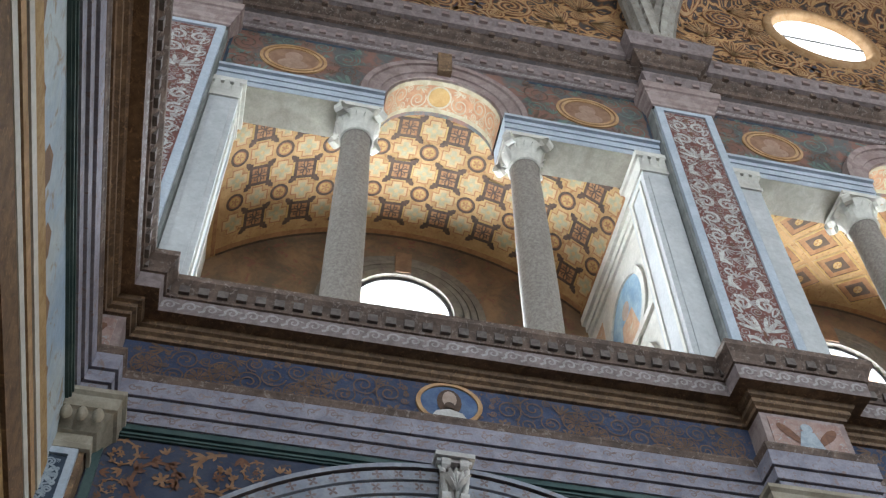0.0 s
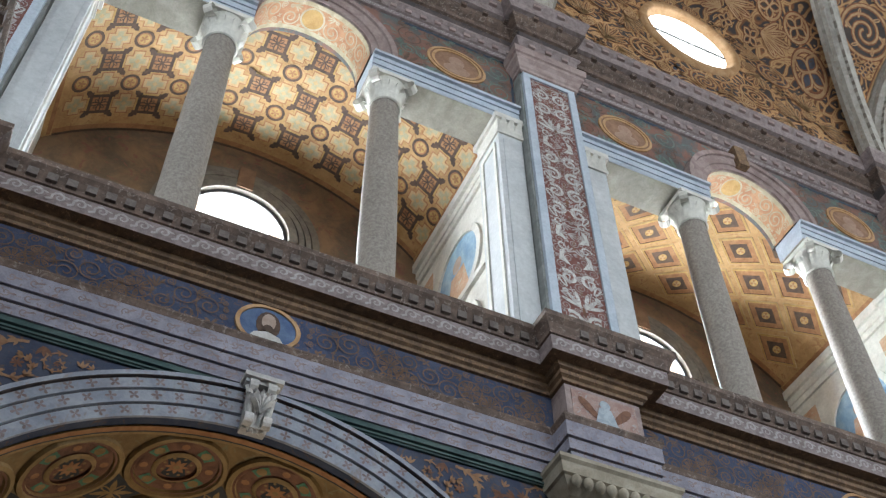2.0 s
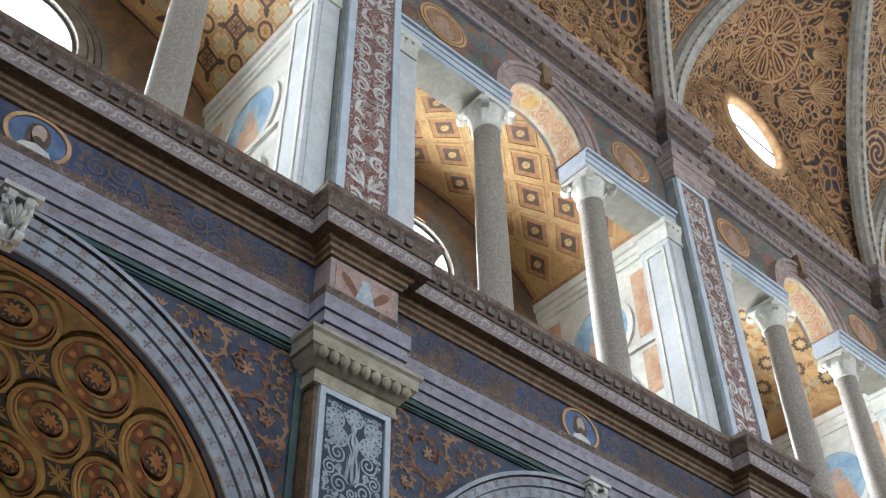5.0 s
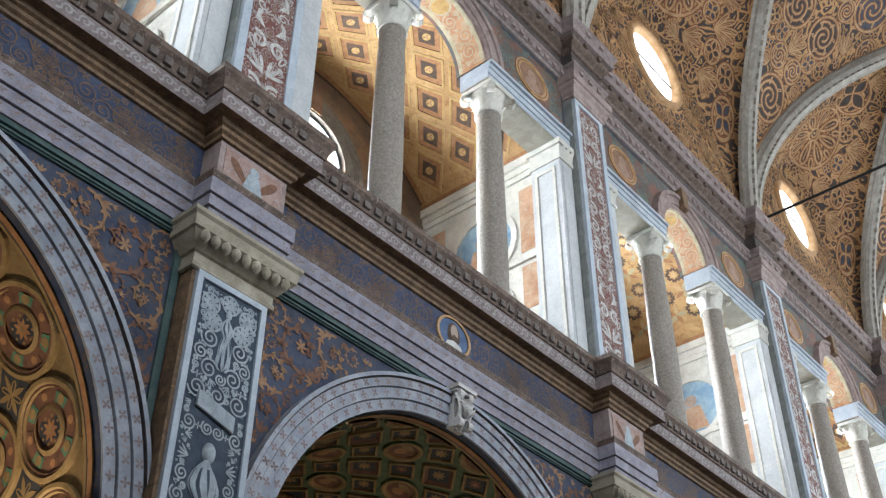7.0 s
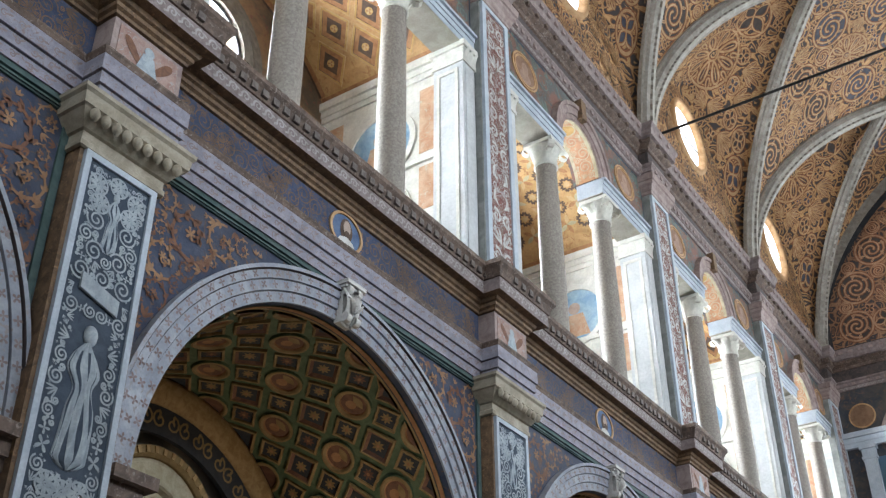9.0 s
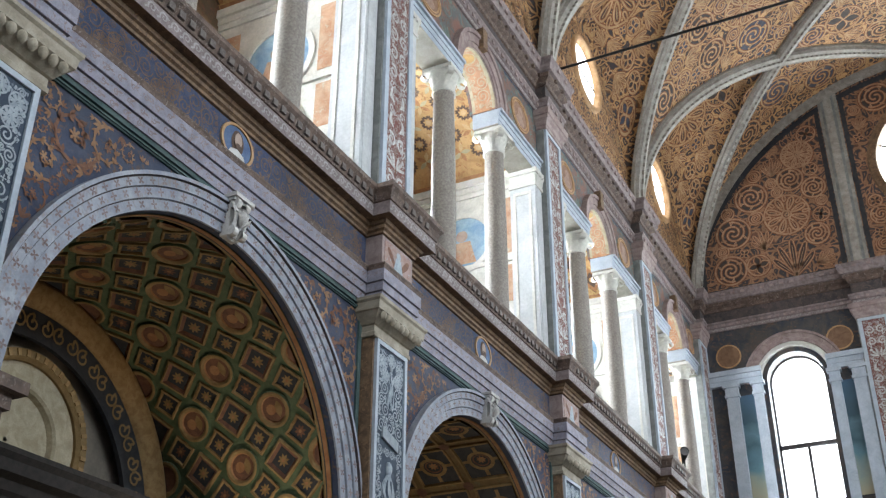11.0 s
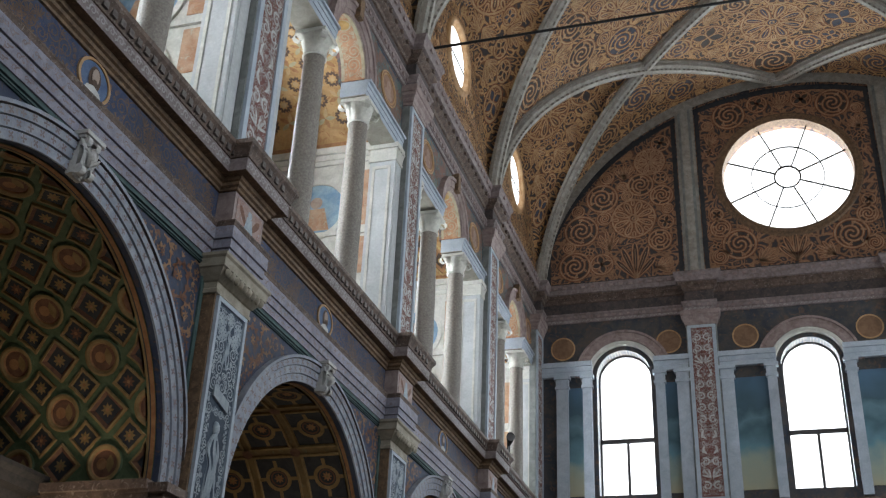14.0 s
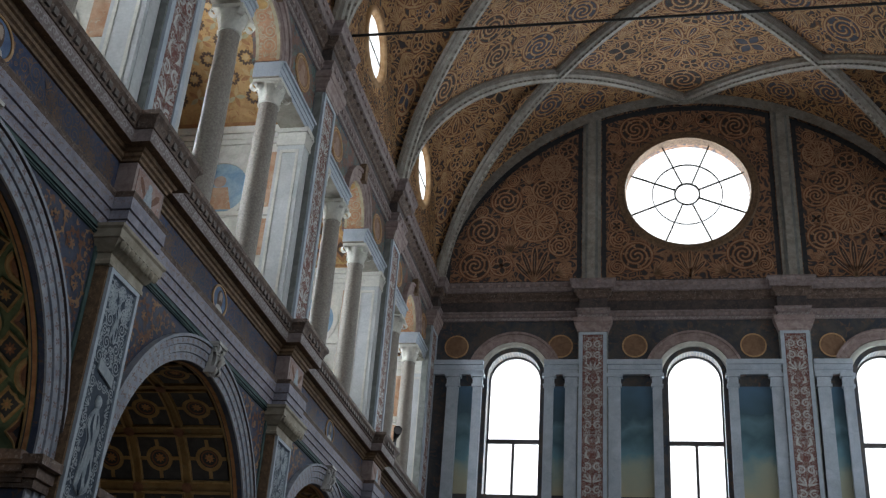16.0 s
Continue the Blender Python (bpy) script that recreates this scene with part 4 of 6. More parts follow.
def wheel(g, fr, u, v, r, w, d, under, over, k=8):
    stroke(g, fr, circle(u, v, r) + circle(u, v, r)[:1], w, d, under, over)
    stroke(g, fr, spiral(u, v, r * 0.24, 1.3), w * 0.8, d, under, over)
    for i in range(k):
        a = 2 * math.pi * i / k
        stroke(g, fr, petal(u + r * 0.26 * math.cos(a), v + r * 0.26 * math.sin(a), a, r * 0.66, r * 0.20), w * 0.8, d, under, over)
        stroke(g, fr, petal(u + r * 0.40 * math.cos(a), v + r * 0.40 * math.sin(a), a, r * 0.36, r * 0.07), w * 0.55, d, None, over)


def pack(box, margin, seed, rmax=0.5, rmin=0.11, tries=900, mirror=None, anchors=(), tight=0.8, kinds=(1, 1, 1, 2, 2, 3)):
    """Packs round places of falling size into the region where margin(u, v) is positive; returns (u, v, r, kind, turn)."""
    rng = random.Random(seed)
    out = [(u, v, r, 0, 0.0) for u, v, r in anchors]
    P = np.array([(u, v, r) for u, v, r in anchors] or [(1e9, 1e9, 0)])
    u0, u1, v0, v1 = box
    for t in range(tries):
        r = rmax + (rmin - rmax) * min(1, t / tries * 1.15) ** 0.6
        u, v = u0 + (u1 - u0) * rng.random(), v0 + (v1 - v0) * rng.random()
        if mirror is not None and v < mirror + r * 0.85:
            if v > mirror + r * 0.45:
                continue
            v = mirror
        if ((P[:, 0] - u) ** 2 + (P[:, 1] - v) ** 2 < (P[:, 2] + r) ** 2 * tight).any() or margin(u, v) < r * 0.9:
            continue
        P = np.vstack((P, (u, v, r)))
        k = rng.choice(kinds) if r < rmax * 0.8 else rng.choice((0, 1, 1) if 1 in kinds[:2] else (1, 2))
        out.append((u, v, r, k, rng.random() * 6.28))
    return out


def draw(g, fr, places, w, d, under, over, mirror=None, ground=None, solid=False):
    for u, v, r, kind, ph in places:
        ww = w * min(1.0, 0.45 + r * 2.2)
        if ground is not None and kind and r > 0.13:
            for s in ((1, -1) if mirror is not None and abs(v - mirror) > 0.02 else (1,)):
                vv = v if s == 1 else 2 * mirror - v
                rim = circle(u, vv, r * 1.10, 22)
                stroke(g, fr, rim + rim[:1], ww * 0.7, d + 0.002, under, over)
        for s in ((1, -1) if mirror is not None and abs(v - mirror) > 0.02 else (1,)):
            vv = v if s == 1 else 2 * mirror - v
            if kind == 0:
                wheel(g, fr, u, vv, r, ww, d, under, over)
            elif kind == 1:
                stroke(g, fr, spiral(u, vv, r, 2.3 if r > 0.2 else 1.8, s * ph, s, 26), ww, d, under, over)
                if ground is not None and r > 0.15:
                    g.poly(fr, circle(u, vv, r * 0.62, 10), d - 0.004, ground)
            elif kind == 2:
                for q in (-0.6, -0.2, 0.2, 0.6):
                    pts = petal(u - r * 0.9 * math.cos(ph), vv - r * 0.9 * math.sin(s * ph), s * (ph + q), r * 1.8, r * 0.2, 10)
                    if solid:
                        g.poly(fr, pts, d + 0.004, over)
                    else:
                        stroke(g, fr, pts, ww * 0.8, d, under, over)
            else:
                for q in range(4):
                    pts = petal(u, vv, s * ph + q * math.pi / 2, r, r * 0.3, 10)
                    if solid:
                        g.poly(fr, pts, d + 0.004, over)
                    else:
                        stroke(g, fr, pts, ww * 0.8, d, under, over)


def lens(u, v, ang, length, width, n=12):
    """A leaf pointed at both ends, from (u, v) outward."""
    ca, sa = math.cos(ang), math.sin(ang)
    top = [(length * i / n, width * math.sin(math.pi * i / n)) for i in range(n + 1)]
    return [(u + a * ca - b * sa, v + a * sa + b * ca) for a, b in top + [(a, -b) for a, b in reversed(top[1:-1])]]


def leaf_cell(g, fr, pts, w, d, fill, under, over, vein=None):
    """A dark leaf-shaped field with a light shaded outline and a vein."""
    g.poly(fr, pts, d - 0.004, fill)
    stroke(g, fr, pts + pts[:1], w, d, under, over)
    if vein:
        g.ribbon(fr, vein, w * 0.55, d + 0.007, over)


def tear(g, fr, u, v, a, length, width, w, d, fill, under, over):
    ca, sa = math.cos(a), math.sin(a)
    vein = [(u + length * q * ca, v + length * q * sa) for q in (0.25, 0.55, 0.82)] if length > 0.24 else None
    leaf_cell(g, fr, petal(u, v, a, length, width, 12), w, d, fill, under, over, vein)


def tracery(g, fr, places, w, d, fills, under, over, mirror=None):
    """Rosettes, whorls, leaf fans and vesica crosses with dark fields and light outlines."""
    for n, (u, v, r, kind, ph) in enumerate(places):
        ww = w * min(1.0, 0.42 + r * 1.9)
        f = fills[n % len(fills)]
        for s in ((1, -1) if mirror is not None and abs(v - mirror) > 0.02 else (1,)):
            vv = v if s == 1 else 2 * mirror - v
            ring = circle(u, vv, r * 0.97, 26)
            if kind == 0:
                g.poly(fr, circle(u, vv, r * 0.2, 14), d - 0.004, f)
                stroke(g, fr, circle(u, vv, r * 0.2, 16) + circle(u, vv, r * 0.2, 16)[:1], ww, d, under, over)
                g.ribbon(fr, spiral(u, vv, r * 0.13, 1.3), ww * 0.8, d + 0.006, over)
                for i in range(8):
                    a = math.pi * i / 4 + math.pi / 8
                    tear(g, fr, u + r * 0.24 * math.cos(a), vv + r * 0.24 * math.sin(a), a, r * 0.66, r * 0.17, ww, d, f, under, over)
                    a += math.pi / 8
                    tear(g, fr, u + r * 1.02 * math.cos(a), vv + r * 1.02 * math.sin(a), a + math.pi, r * 0.34, r * 0.09, ww * 0.8, d + 0.001, f, under, over)
                stroke(g, fr, ring + ring[:1], ww, d, under, over)
            elif kind == 1:
                g.poly(fr, ring, d - 0.005, f)
                stroke(g, fr, ring + ring[:1], ww, d, under, over)
                for e in (0, math.pi):
                    stroke(g, fr, spiral(u, vv, r * 0.80, 1.15, s * (ph + e), s, 20), ww * 0.85, d, under, over)
                if r > 0.2:
                    for e in range(6):
                        a = s * ph + e * math.pi / 3
                        g.ribbon(fr, petal(u + r * 0.56 * math.cos(a), vv + r * 0.56 * math.sin(a), a + s * 0.7, r * 0.34, r * 0.06, 8), ww * 0.5, d + 0.006, over)
            elif kind == 2 and r > 0.16:
                b = (u - r * 0.92 * math.cos(ph), vv - s * r * 0.92 * math.sin(ph))
                for q, k in ((-0.72, 0.74), (-0.36, 0.92), (0.0, 1.0), (0.36, 0.92), (0.72, 0.74)):
                    tear(g, fr, b[0], b[1], s * (ph + q), r * 1.8 * k, r * 0.17, ww * 0.62, d, f, under, over)
            else:
                if r > 0.14:
                    stroke(g, fr, ring + ring[:1], ww, d, under, over)
                for q in range(4):
                    a = s * ph + q * math.pi / 2
                    leaf_cell(g, fr, lens(u, vv, a, r * 0.95, r * 0.3, 8), ww * 0.65, d, f, under, over)


def acanthus(g, fr, u, v, r, ph, way, mi, flower):
    """A curling stem with lobed leaves along its outer side and a flower in its eye."""
    sp = spiral(u, v, r, 1.25, ph, way, 22)
    g.ribbon(fr, sp, lambda q: r * (0.13 - 0.07 * q), 0.006, mi)
    for k in range(1, 19, 2):
        (x0, y0), (x1, y1) = sp[k], sp[k + 1]
        a = math.atan2(y1 - y0, x1 - x0)
        for e, f in ((-0.7, 0.42), (0.75, 0.30), (-0.25, 0.36)):
            g.poly(fr, lens(x0, y0, a + way * e, r * f * (1 - 0.018 * k), r * 0.062, 6), 0.005 + 0.0006 * k, mi)
    for k in range(6):
        g.poly(fr, petal(u, v, ph + k * 1.047, r * 0.24, r * 0.07, 6), 0.009, flower)


SOFFITPACK = pack((0.0, 0.34, 0, 0.86), lambda v, u: min(v - 0.03, 0.31 - v, math.hypot(u, v - 0.17) - 0.14, 0.86 - u), 6, 0.11, 0.02, 1500, 0.0)
for i, (a, b) in enumerate(BAYS):
    chapel(i, a, b)
    loggia(i, a, b)

# arc length across the nave vault
_n = 600
_xs = spaced(_n)
_ss = [0.0]
for i in range(_n):
    _ss.append(_ss[-1] + math.hypot(_xs[i + 1] - _xs[i], barrel(_xs[i + 1]) - barrel(_xs[i])))
SL = _ss[-1]


_ssa, _xsa = np.array(_ss), np.array(_xs)


@functools.lru_cache(maxsize=None)
def x_at(s):
    return float(np.interp(s, _ssa, _xsa))


def VF(s, y, d=0.0):
    x = x_at(s)
    z = barrel(x)
    k = math.hypot(W / 2 - x, (Z0 - z))
    return (x + (W / 2 - x) / k * d, y, z + (Z0 - z) / k * d)


def grad_margin(f, gap):
    def m(u, v):
        e = 0.02
        k = f(u, v)
        if k <= 0:
            return -1
        gx, gy = (f(u + e, v) - k) / e, (f(u, v + e) - k) / e
        return k / max(math.hypot(gx, gy), 1e-3) - gap
    return m


VAULT_MATS = [VAULT, ORANGE, GOLD, BLUEFILL, UMBERFILL]
g = VAULT_MESH
H = 2.46


def diamond(s, y):              # cell above a pilaster, y from its axis
    return 1 - abs(x_at(s) - W / 4) / (W / 4) - abs(y) / H


def crown(s, y):                # cell at the crown, y from the bay's axis
    return 1 - abs(x_at(s) - W / 2) / (W / 4) - abs(y) / H


S2 = SL / 2
DIAMOND = pack((0, S2, 0, H), grad_margin(diamond, 0.21), 5, 0.50, 0.11, 5000, 0.0, [(5.6, 0, 0.50), (5.55, 0.98, 0.42), (4.52, 0.46, 0.38), (6.65, 0.46, 0.38), (3.65, 0.25, 0.22), (7.5, 0.25, 0.22), (5.0, 1.55, 0.24), (6.2, 1.55, 0.24)], tight=0.85, kinds=(2, 3, 2, 1, 3, 2))
DIAMOND = [(u, v, r, 0 if v == 0 else 1, 0.6 + u) if i < 8 else (u, v, r, k, p) for i, (u, v, r, k, p) in enumerate(DIAMOND)]
CROWN = pack((SL / 4, SL * 3 / 4, 0, H), grad_margin(crown, 0.21), 8, 0.50, 0.11, 5000, 0.0, [(S2, 0, 0.72), (S2 - 1.45, 0, 0.42), (S2 + 1.45, 0, 0.42), (S2 - 0.75, 0.95, 0.34), (S2 + 0.75, 0.95, 0.34)], tight=0.85, kinds=(2, 3, 2, 1, 3, 2))
CROWN = [(u, v, r, (0, 3, 3, 1, 1)[i], 0.4) if i < 5 else (u, v, r, k, p) for i, (u, v, r, k, p) in enumerate(CROWN)]


def cell_lines(fr, f, lo, hi, gap):
    """Painted bands that follow the ribs."""
    for s in (-1, 1):
        pts = []
        for u in lin(lo, hi, 60):
            e = f(u, 0) - gap
            if e > 0.01:
                pts.append((u, s * e * H))
        if len(pts) > 3:
            stroke(g, fr, pts, 0.035, 0.010, 1, 2)


for p in PIL:
    for side in (0, 1):
        fr = (lambda s, y, d: VF(SL - s, p + y, d)) if side else (lambda s, y, d: VF(s, p + y, d))
        if p < 18:
            tracery(g, fr, DIAMOND, 0.040, 0.012, (3, 3, 4), 1, 2, 0.0)
        else:
            tracery(g, lambda s, y, d: fr(s, -y - 0.25, d), [q for q in DIAMOND if q[1] > 0.05 and q[1] + q[2] < 2.1], 0.040, 0.012, (3, 4), 1, 2)
        if p < 18:
            cell_lines(fr, diamond, 0.2, S2, 0.085)

LUN = pack((12.7, 16.4, 0, 2.4), lambda v, u: min(math.hypot(u, v - OCZ) - 0.80, (Z0 + (barrel(W / 4 * (1 - u / 2.46)) - Z0) * 0.70 - v) * 0.8, v - 12.70), 3, 0.25, 0.10, 2500, 0.0, (), 0.9, (2, 3, 1, 2, 1, 3))


def web(q, y):
    return min(q, (W / 4 * (1 - abs(y) / H) - q * 0.87) / 1.45 - 0.20)


WEB = pack((0, 3.4, 0, 2.4), web, 9, 0.26, 0.10, 3000, 0.0, [(0.85, 0, 0.60), (1.88, 0, 0.40), (0.42, 0.82, 0.22), (0.3, 1.35, 0.2), (1.36, 0.5, 0.15)], 0.85, (2, 3, 1, 3))
WEB = [(u, v, r, (0, 3, 2, 2, 2)[i], (0, 0.0, 1.2, 1.4, 0.6)[i]) if i < 5 else (u, v, r, k, p) for i, (u, v, r, k, p) in enumerate(WEB)]
for a, b in BAYS:
    c, h = (a + b) / 2, (b - a) / 2
    k = h / H
    tracery(g, lambda s, y, d: VF(s, c + y * k, d), CROWN, 0.040, 0.012, (3, 4), 1, 2, 0.0)
    cell_lines(lambda s, y, d: VF(s, c + y * k, d), crown, SL / 4, SL * 3 / 4, 0.085)
    for fr in (NW, SW):
        tracery(g, lambda v, u, d: fr(c + u * k, v, d), LUN, 0.036, 0.012, (4, 3), 1, 2, 0.0)
    for side in (0, 1):
        def WF(q, y, d=0.0):
            x = max(q * 0.87, 0.0)
            x = W - x if side else x
            return (x, c + y * k, vault_z(x, c + y * k) - 0.012 - d)
        tracery(g, WF, WEB, 0.040, 0.012, (4, 4, 3), 1, 2, 0.0)

# north wall fields: spandrels over the chapel arches
SPANDREL = pack((3.4, 6.15, 0, 2.1), lambda v, u: min(math.hypot(u, v - CHZ) - (CHR + 0.30), 6.16 - v, 2.1 - u), 11, 0.26, 0.025, 9000, 0.0, (), 0.58)
UPSPAN = pack((0.85, 2.14, 10.86, 11.76), lambda u, v: min(v - 10.85, 11.76 - v, math.hypot(u, v - 10.83) - 0.85, 2.14 - u, math.hypot((u - 1.5) / 1.2, v - 11.3) - 0.28), 14, 0.16, 0.03, 1500, kinds=(2, 2, 1))
FRIEZE = pack((0.28, 2.12, 6.68, 7.02), lambda u, v: min(v - 6.675, 7.025 - v, u - 0.27, 2.12 - u), 21, 0.10, 0.022, 1500)
for i, (a, b) in enumerate(BAYS):
    c = (a + b) / 2
    t = thing("spandrel_fresco", "dark blue fresco with orange leaf scrolls beside a chapel arch", "fresco", "spandrel frescoes", "structure")
    g = Geo()

    for n, (v, u, r, kind, ph) in enumerate(q for q in SPANDREL if q[1] < b - c - 0.42):
        for s in (-1, 1):
            if r > 0.06:
                acanthus(g, lambda z, y, d: NW(c + s * y, z, d), v, u, r, ph, 1 if n % 2 else -1, (0, 1, 1)[n % 3], 1 - n % 2)
            else:
                for e in (-0.6, 0.0, 0.6):
                    g.poly(lambda z, y, d: NW(c + s * y, z, d), lens(v - r * math.cos(ph), u - r * math.sin(ph), ph + e, r * 1.9, r * 0.28, 5), 0.007, n % 2)
    for s in (-1, 1):
        u0, u1 = sorted((c + s * (b - c - 0.345), c + s * (b - c - 0.40)))
        g.slab(NW, u0, u1, 0, 6.18, 0, 0.02, 2)
    part("scrollwork", g, [RUST, LEAFGOLD, TEAL], t)
    # frieze: medallion with a plain bust, and leaf scrolls
    m = thing("frieze_medallion", "small round blue medallion with gold rim and plain painted bust", "medallion", "frieze medallions")
    g = Geo()
    g.poly(NW, circle(c, 6.85, 0.165, 28, 0.20), 0.012, 0)
    part("disc", g, SKYDEEP, m)
    g = Geo()
    g.arc(lambda u, v, d: NW(c + (u - c) * 1.2, v, d), c, 6.85, [(0.165, 0.0), (0.165, 0.025), (0.19, 0.025), (0.19, 0.0)], 0, 360, 36)
    part("rim", g, GOLD, m, "gold rim")
    g = Geo()
    g.poly(NW, circle(c, 6.865, 0.12, 16, 0.085), 0.018, 0)
    g.poly(NW, [(c - 0.13, 6.705), (c + 0.13, 6.705), (c + 0.09, 6.77), (c, 6.80), (c - 0.09, 6.77)], 0.022, 1)
    g.poly(NW, circle(c, 6.885, 0.075, 14, 0.05), 0.026, 2)
    g.poly(NW, circle(c, 6.825, 0.03, 10, 0.035), 0.030, 0)
    part("bust", g, [UMBER, WHITE, SKIN], m, "plain painted bust shape")
    g = Geo()
    for s in (-1, 1):
        draw(g, lambda u, v, d: NW(c + s * u, v, d), [q for q in FRIEZE if q[0] < b - c - 0.36], 0.016, 0.010, None, 0, None, None, True)
    tagged(g.make("frieze_scrollwork", RUSTDIM), "faded rust leaf scrolls on the blue frieze", "fresco", "frieze scrolls", "structure")
    # leaf work and roundels above the loggia
    g = Geo()
    up_pl = [q for q in UPSPAN if q[0] < b - c - 0.38]
    draw(g, lambda u, v, d: NW(c + u, v, d), up_pl[::2], 0.02, 0.005, None, 0, None, None, True)
    draw(g, lambda u, v, d: NW(c + u, v, d), up_pl[1::2], 0.02, 0.005, None, 1, None, None, True)
    draw(g, lambda u, v, d: NW(c - u, v, d), up_pl[::2], 0.02, 0.005, None, 1, None, None, True)
    draw(g, lambda u, v, d: NW(c - u, v, d), up_pl[1::2], 0.02, 0.005, None, 0, None, None, True)
    for s in (-1, 1):
        e = b - c - 0.36
        g.ribbon(NW, [(c + s * 0.9, 11.74), (c + s * e, 11.74), (c + s * e, 10.87), (c + s * 0.9, 10.87)], 0.05, 0.006, 2)
    tagged(g.make("spandrel_leafwork", [RUSTDIM, SAGEDIM, SLATE]), "faded red and green leaf painting round the roundels", "fresco", "upper spandrel paintings", "structure")
    for s in (-1, 1):
        u = c + s * 1.50 * (b - c) / 2.5
        r = thing("painted_roundel", "orange painted roundel on faded green and red ground", "roundel", "upper roundels")
        g = Geo()
        g.poly(NW, circle(u, 11.30, 0.25, 28, 0.30), 0.008)
        part("field", g, ROUND, r)
        g = Geo()
        for q in (1.0, 0.83):
            g.arc(lambda x, v, d: NW(u + (x - u) * 1.2, v, d), u, 11.30, [(0.25 * q, 0.0), (0.25 * q, 0.018), (0.25 * q + 0.025, 0.018), (0.25 * q + 0.025, 0.0)], 0, 360, 32)
        part("ring", g, GOLD, r)
        g = Geo()
        g.poly(NW, circle(u, 11.34, 0.10, 14, 0.09), 0.014)
        g.poly(NW, circle(u, 11.20, 0.09, 14, 0.15), 0.012)
        part("head", g, SKINDIM, r, "plain painted head shape")

# small painted leaves on the archivolts and fasciae
for i, (a, b) in enumerate(BAYS):
    c = (a + b) / 2
    g = Geo()
    for rr, d, n, m in ((CHR + 0.042, 0.026, 44, 0), (CHR + 0.132, 0.046, 48, 0), (CHR + 0.215, 0.064, 50, 0)):
        for k in range(n):
            q = math.pi * (k + 0.5) / n
            u, v = c + rr * math.cos(q), CHZ + rr * math.sin(q)
            for e in range(4):
                g.poly(NW, petal(u, v, q + e * 1.57 + 0.78 * (k % 2), 0.036, 0.013, 6), d, m)
    for z, d in ((6.318, 0.047), (6.417, 0.065), (6.535, 0.083)):
        for k in range(30):
            u = a + 0.4 + (b - a - 0.8) * (k + 0.5) / 30
            g.ribbon(NW, spiral(u, z, 0.032, 1.1, k * 1.3, 1 if k % 2 else -1, 10), 0.009, d, 0)
            g.poly(NW, petal(u, z, 0.3 * (k % 3), 0.07, 0.012, 6), d, 0)
    tagged(g.make("leaf_painting", [LEAFRUST, RUST]), "faded rust leaves painted on the pale archivolt and fasciae", "fresco", "archivolt paintings", "structure")

# candelabra panels of the upper pilasters
def candelabra(t, fr, w, z0, z1, mats, seed, wd=0.018):
    rng = random.Random(seed)
    g = Geo()
    z = z0 + 0.12
    while z < z1 - 0.2:
        k = rng.choice((0, 0, 1, 2))
        s0 = min(0.19, w * 0.44)
        if k == 0:
            for s in (-1, 1):
                g.ribbon(fr, spiral(s * w * 0.50, z + 0.10, s0 * 0.95, 1.4, s * 1.0 + (math.pi if s < 0 else 0), s), lambda q: wd * (2.4 - 1.6 * q), 0.0, 0)
                g.ribbon(fr, petal(s * w * 0.62, z - 0.03, 1.57 - s * 0.5, 0.13, 0.03), wd, 0.0, 0)
            z += 0.26
        elif k == 1:
            for s in (-1, 1):
                for q in (0.2, 0.7, 1.2):
                    g.poly(fr, petal(s * 0.02, z, 1.57 - s * q, w * 0.9, 0.026), 0.0, 0)
                g.poly(fr, circle(s * w * 0.72, z + 0.16, 0.03, 8), 0.0, 0)
            z += 0.24
        else:
            for s in (-1, 1):
                g.poly(fr, [(s * w * 0.25, z), (s * w * 0.8, z + 0.04), (s * w * 0.72, z + 0.17), (s * w * 0.45, z + 0.20), (s * w * 0.55, z + 0.10)], 0.0, 0)
                g.ribbon(fr, spiral(s * w * 0.55, z + 0.25, 0.06, 1.2, 0, s), wd, 0.0, 0)
            z += 0.33
        g.poly(fr, petal(0, z - 0.11, 1.57, 0.12, 0.02), 0.001, 1)
    return tagged(part("candelabra", g, mats, t, "painted candelabra scrolls"), kind="stuff")


candelabra(up, lambda u, v, d: (0.146 + d, u, v), 0.21, 7.62, 11.32, [WHITE, RUST], 4, 0.016)
g = Geo()
fine = pack((7.63, 11.35, 0.0, 0.222), lambda v, u: min(v - 7.62, 11.36 - v, 0.222 - u), 41, 0.062, 0.010, 5000, 0.0, (), 0.8, (2, 2, 1, 3, 1))
draw(g, lambda v, u, d: (0.1425 + d, u, v), fine, 0.012, 0.0, None, 0, 0.0, None, True)
tagged(part("leafwork", g, [WHITEDIM], up, "fine pale painted leaves"), kind="stuff")

# grisaille relief of the lower pilasters
def relief_margin(v, u):
    e = min(0.235 - u, v - 2.6, 5.83 - v)
    e = min(e, max(abs(u) - 0.13, 3.82 - v, v - 4.78), max(u - 0.10, 5.24 - v, v - 5.72) if u < 0.10 and 5.24 < v < 5.72 else 9)
    return min(e, 9 if not (4.84 < v < 5.05 and u < 0.2) else -1)


g = Geo()
places = pack((2.6, 5.83, 0, 0.235), relief_margin, 17, 0.075, 0.010, 7000, 0.0, (), 0.72, (1, 2, 2, 1, 3))
draw(g, lambda v, u, d: (0.159 + d, u, v), places, 0.022, 0.0, None, 0, 0.0, None, True)
tagged(part("relief_scrollwork", g, [GRISAILLE], lp, "pale grisaille leaf scrolls"), kind="stuff")
g = Geo()
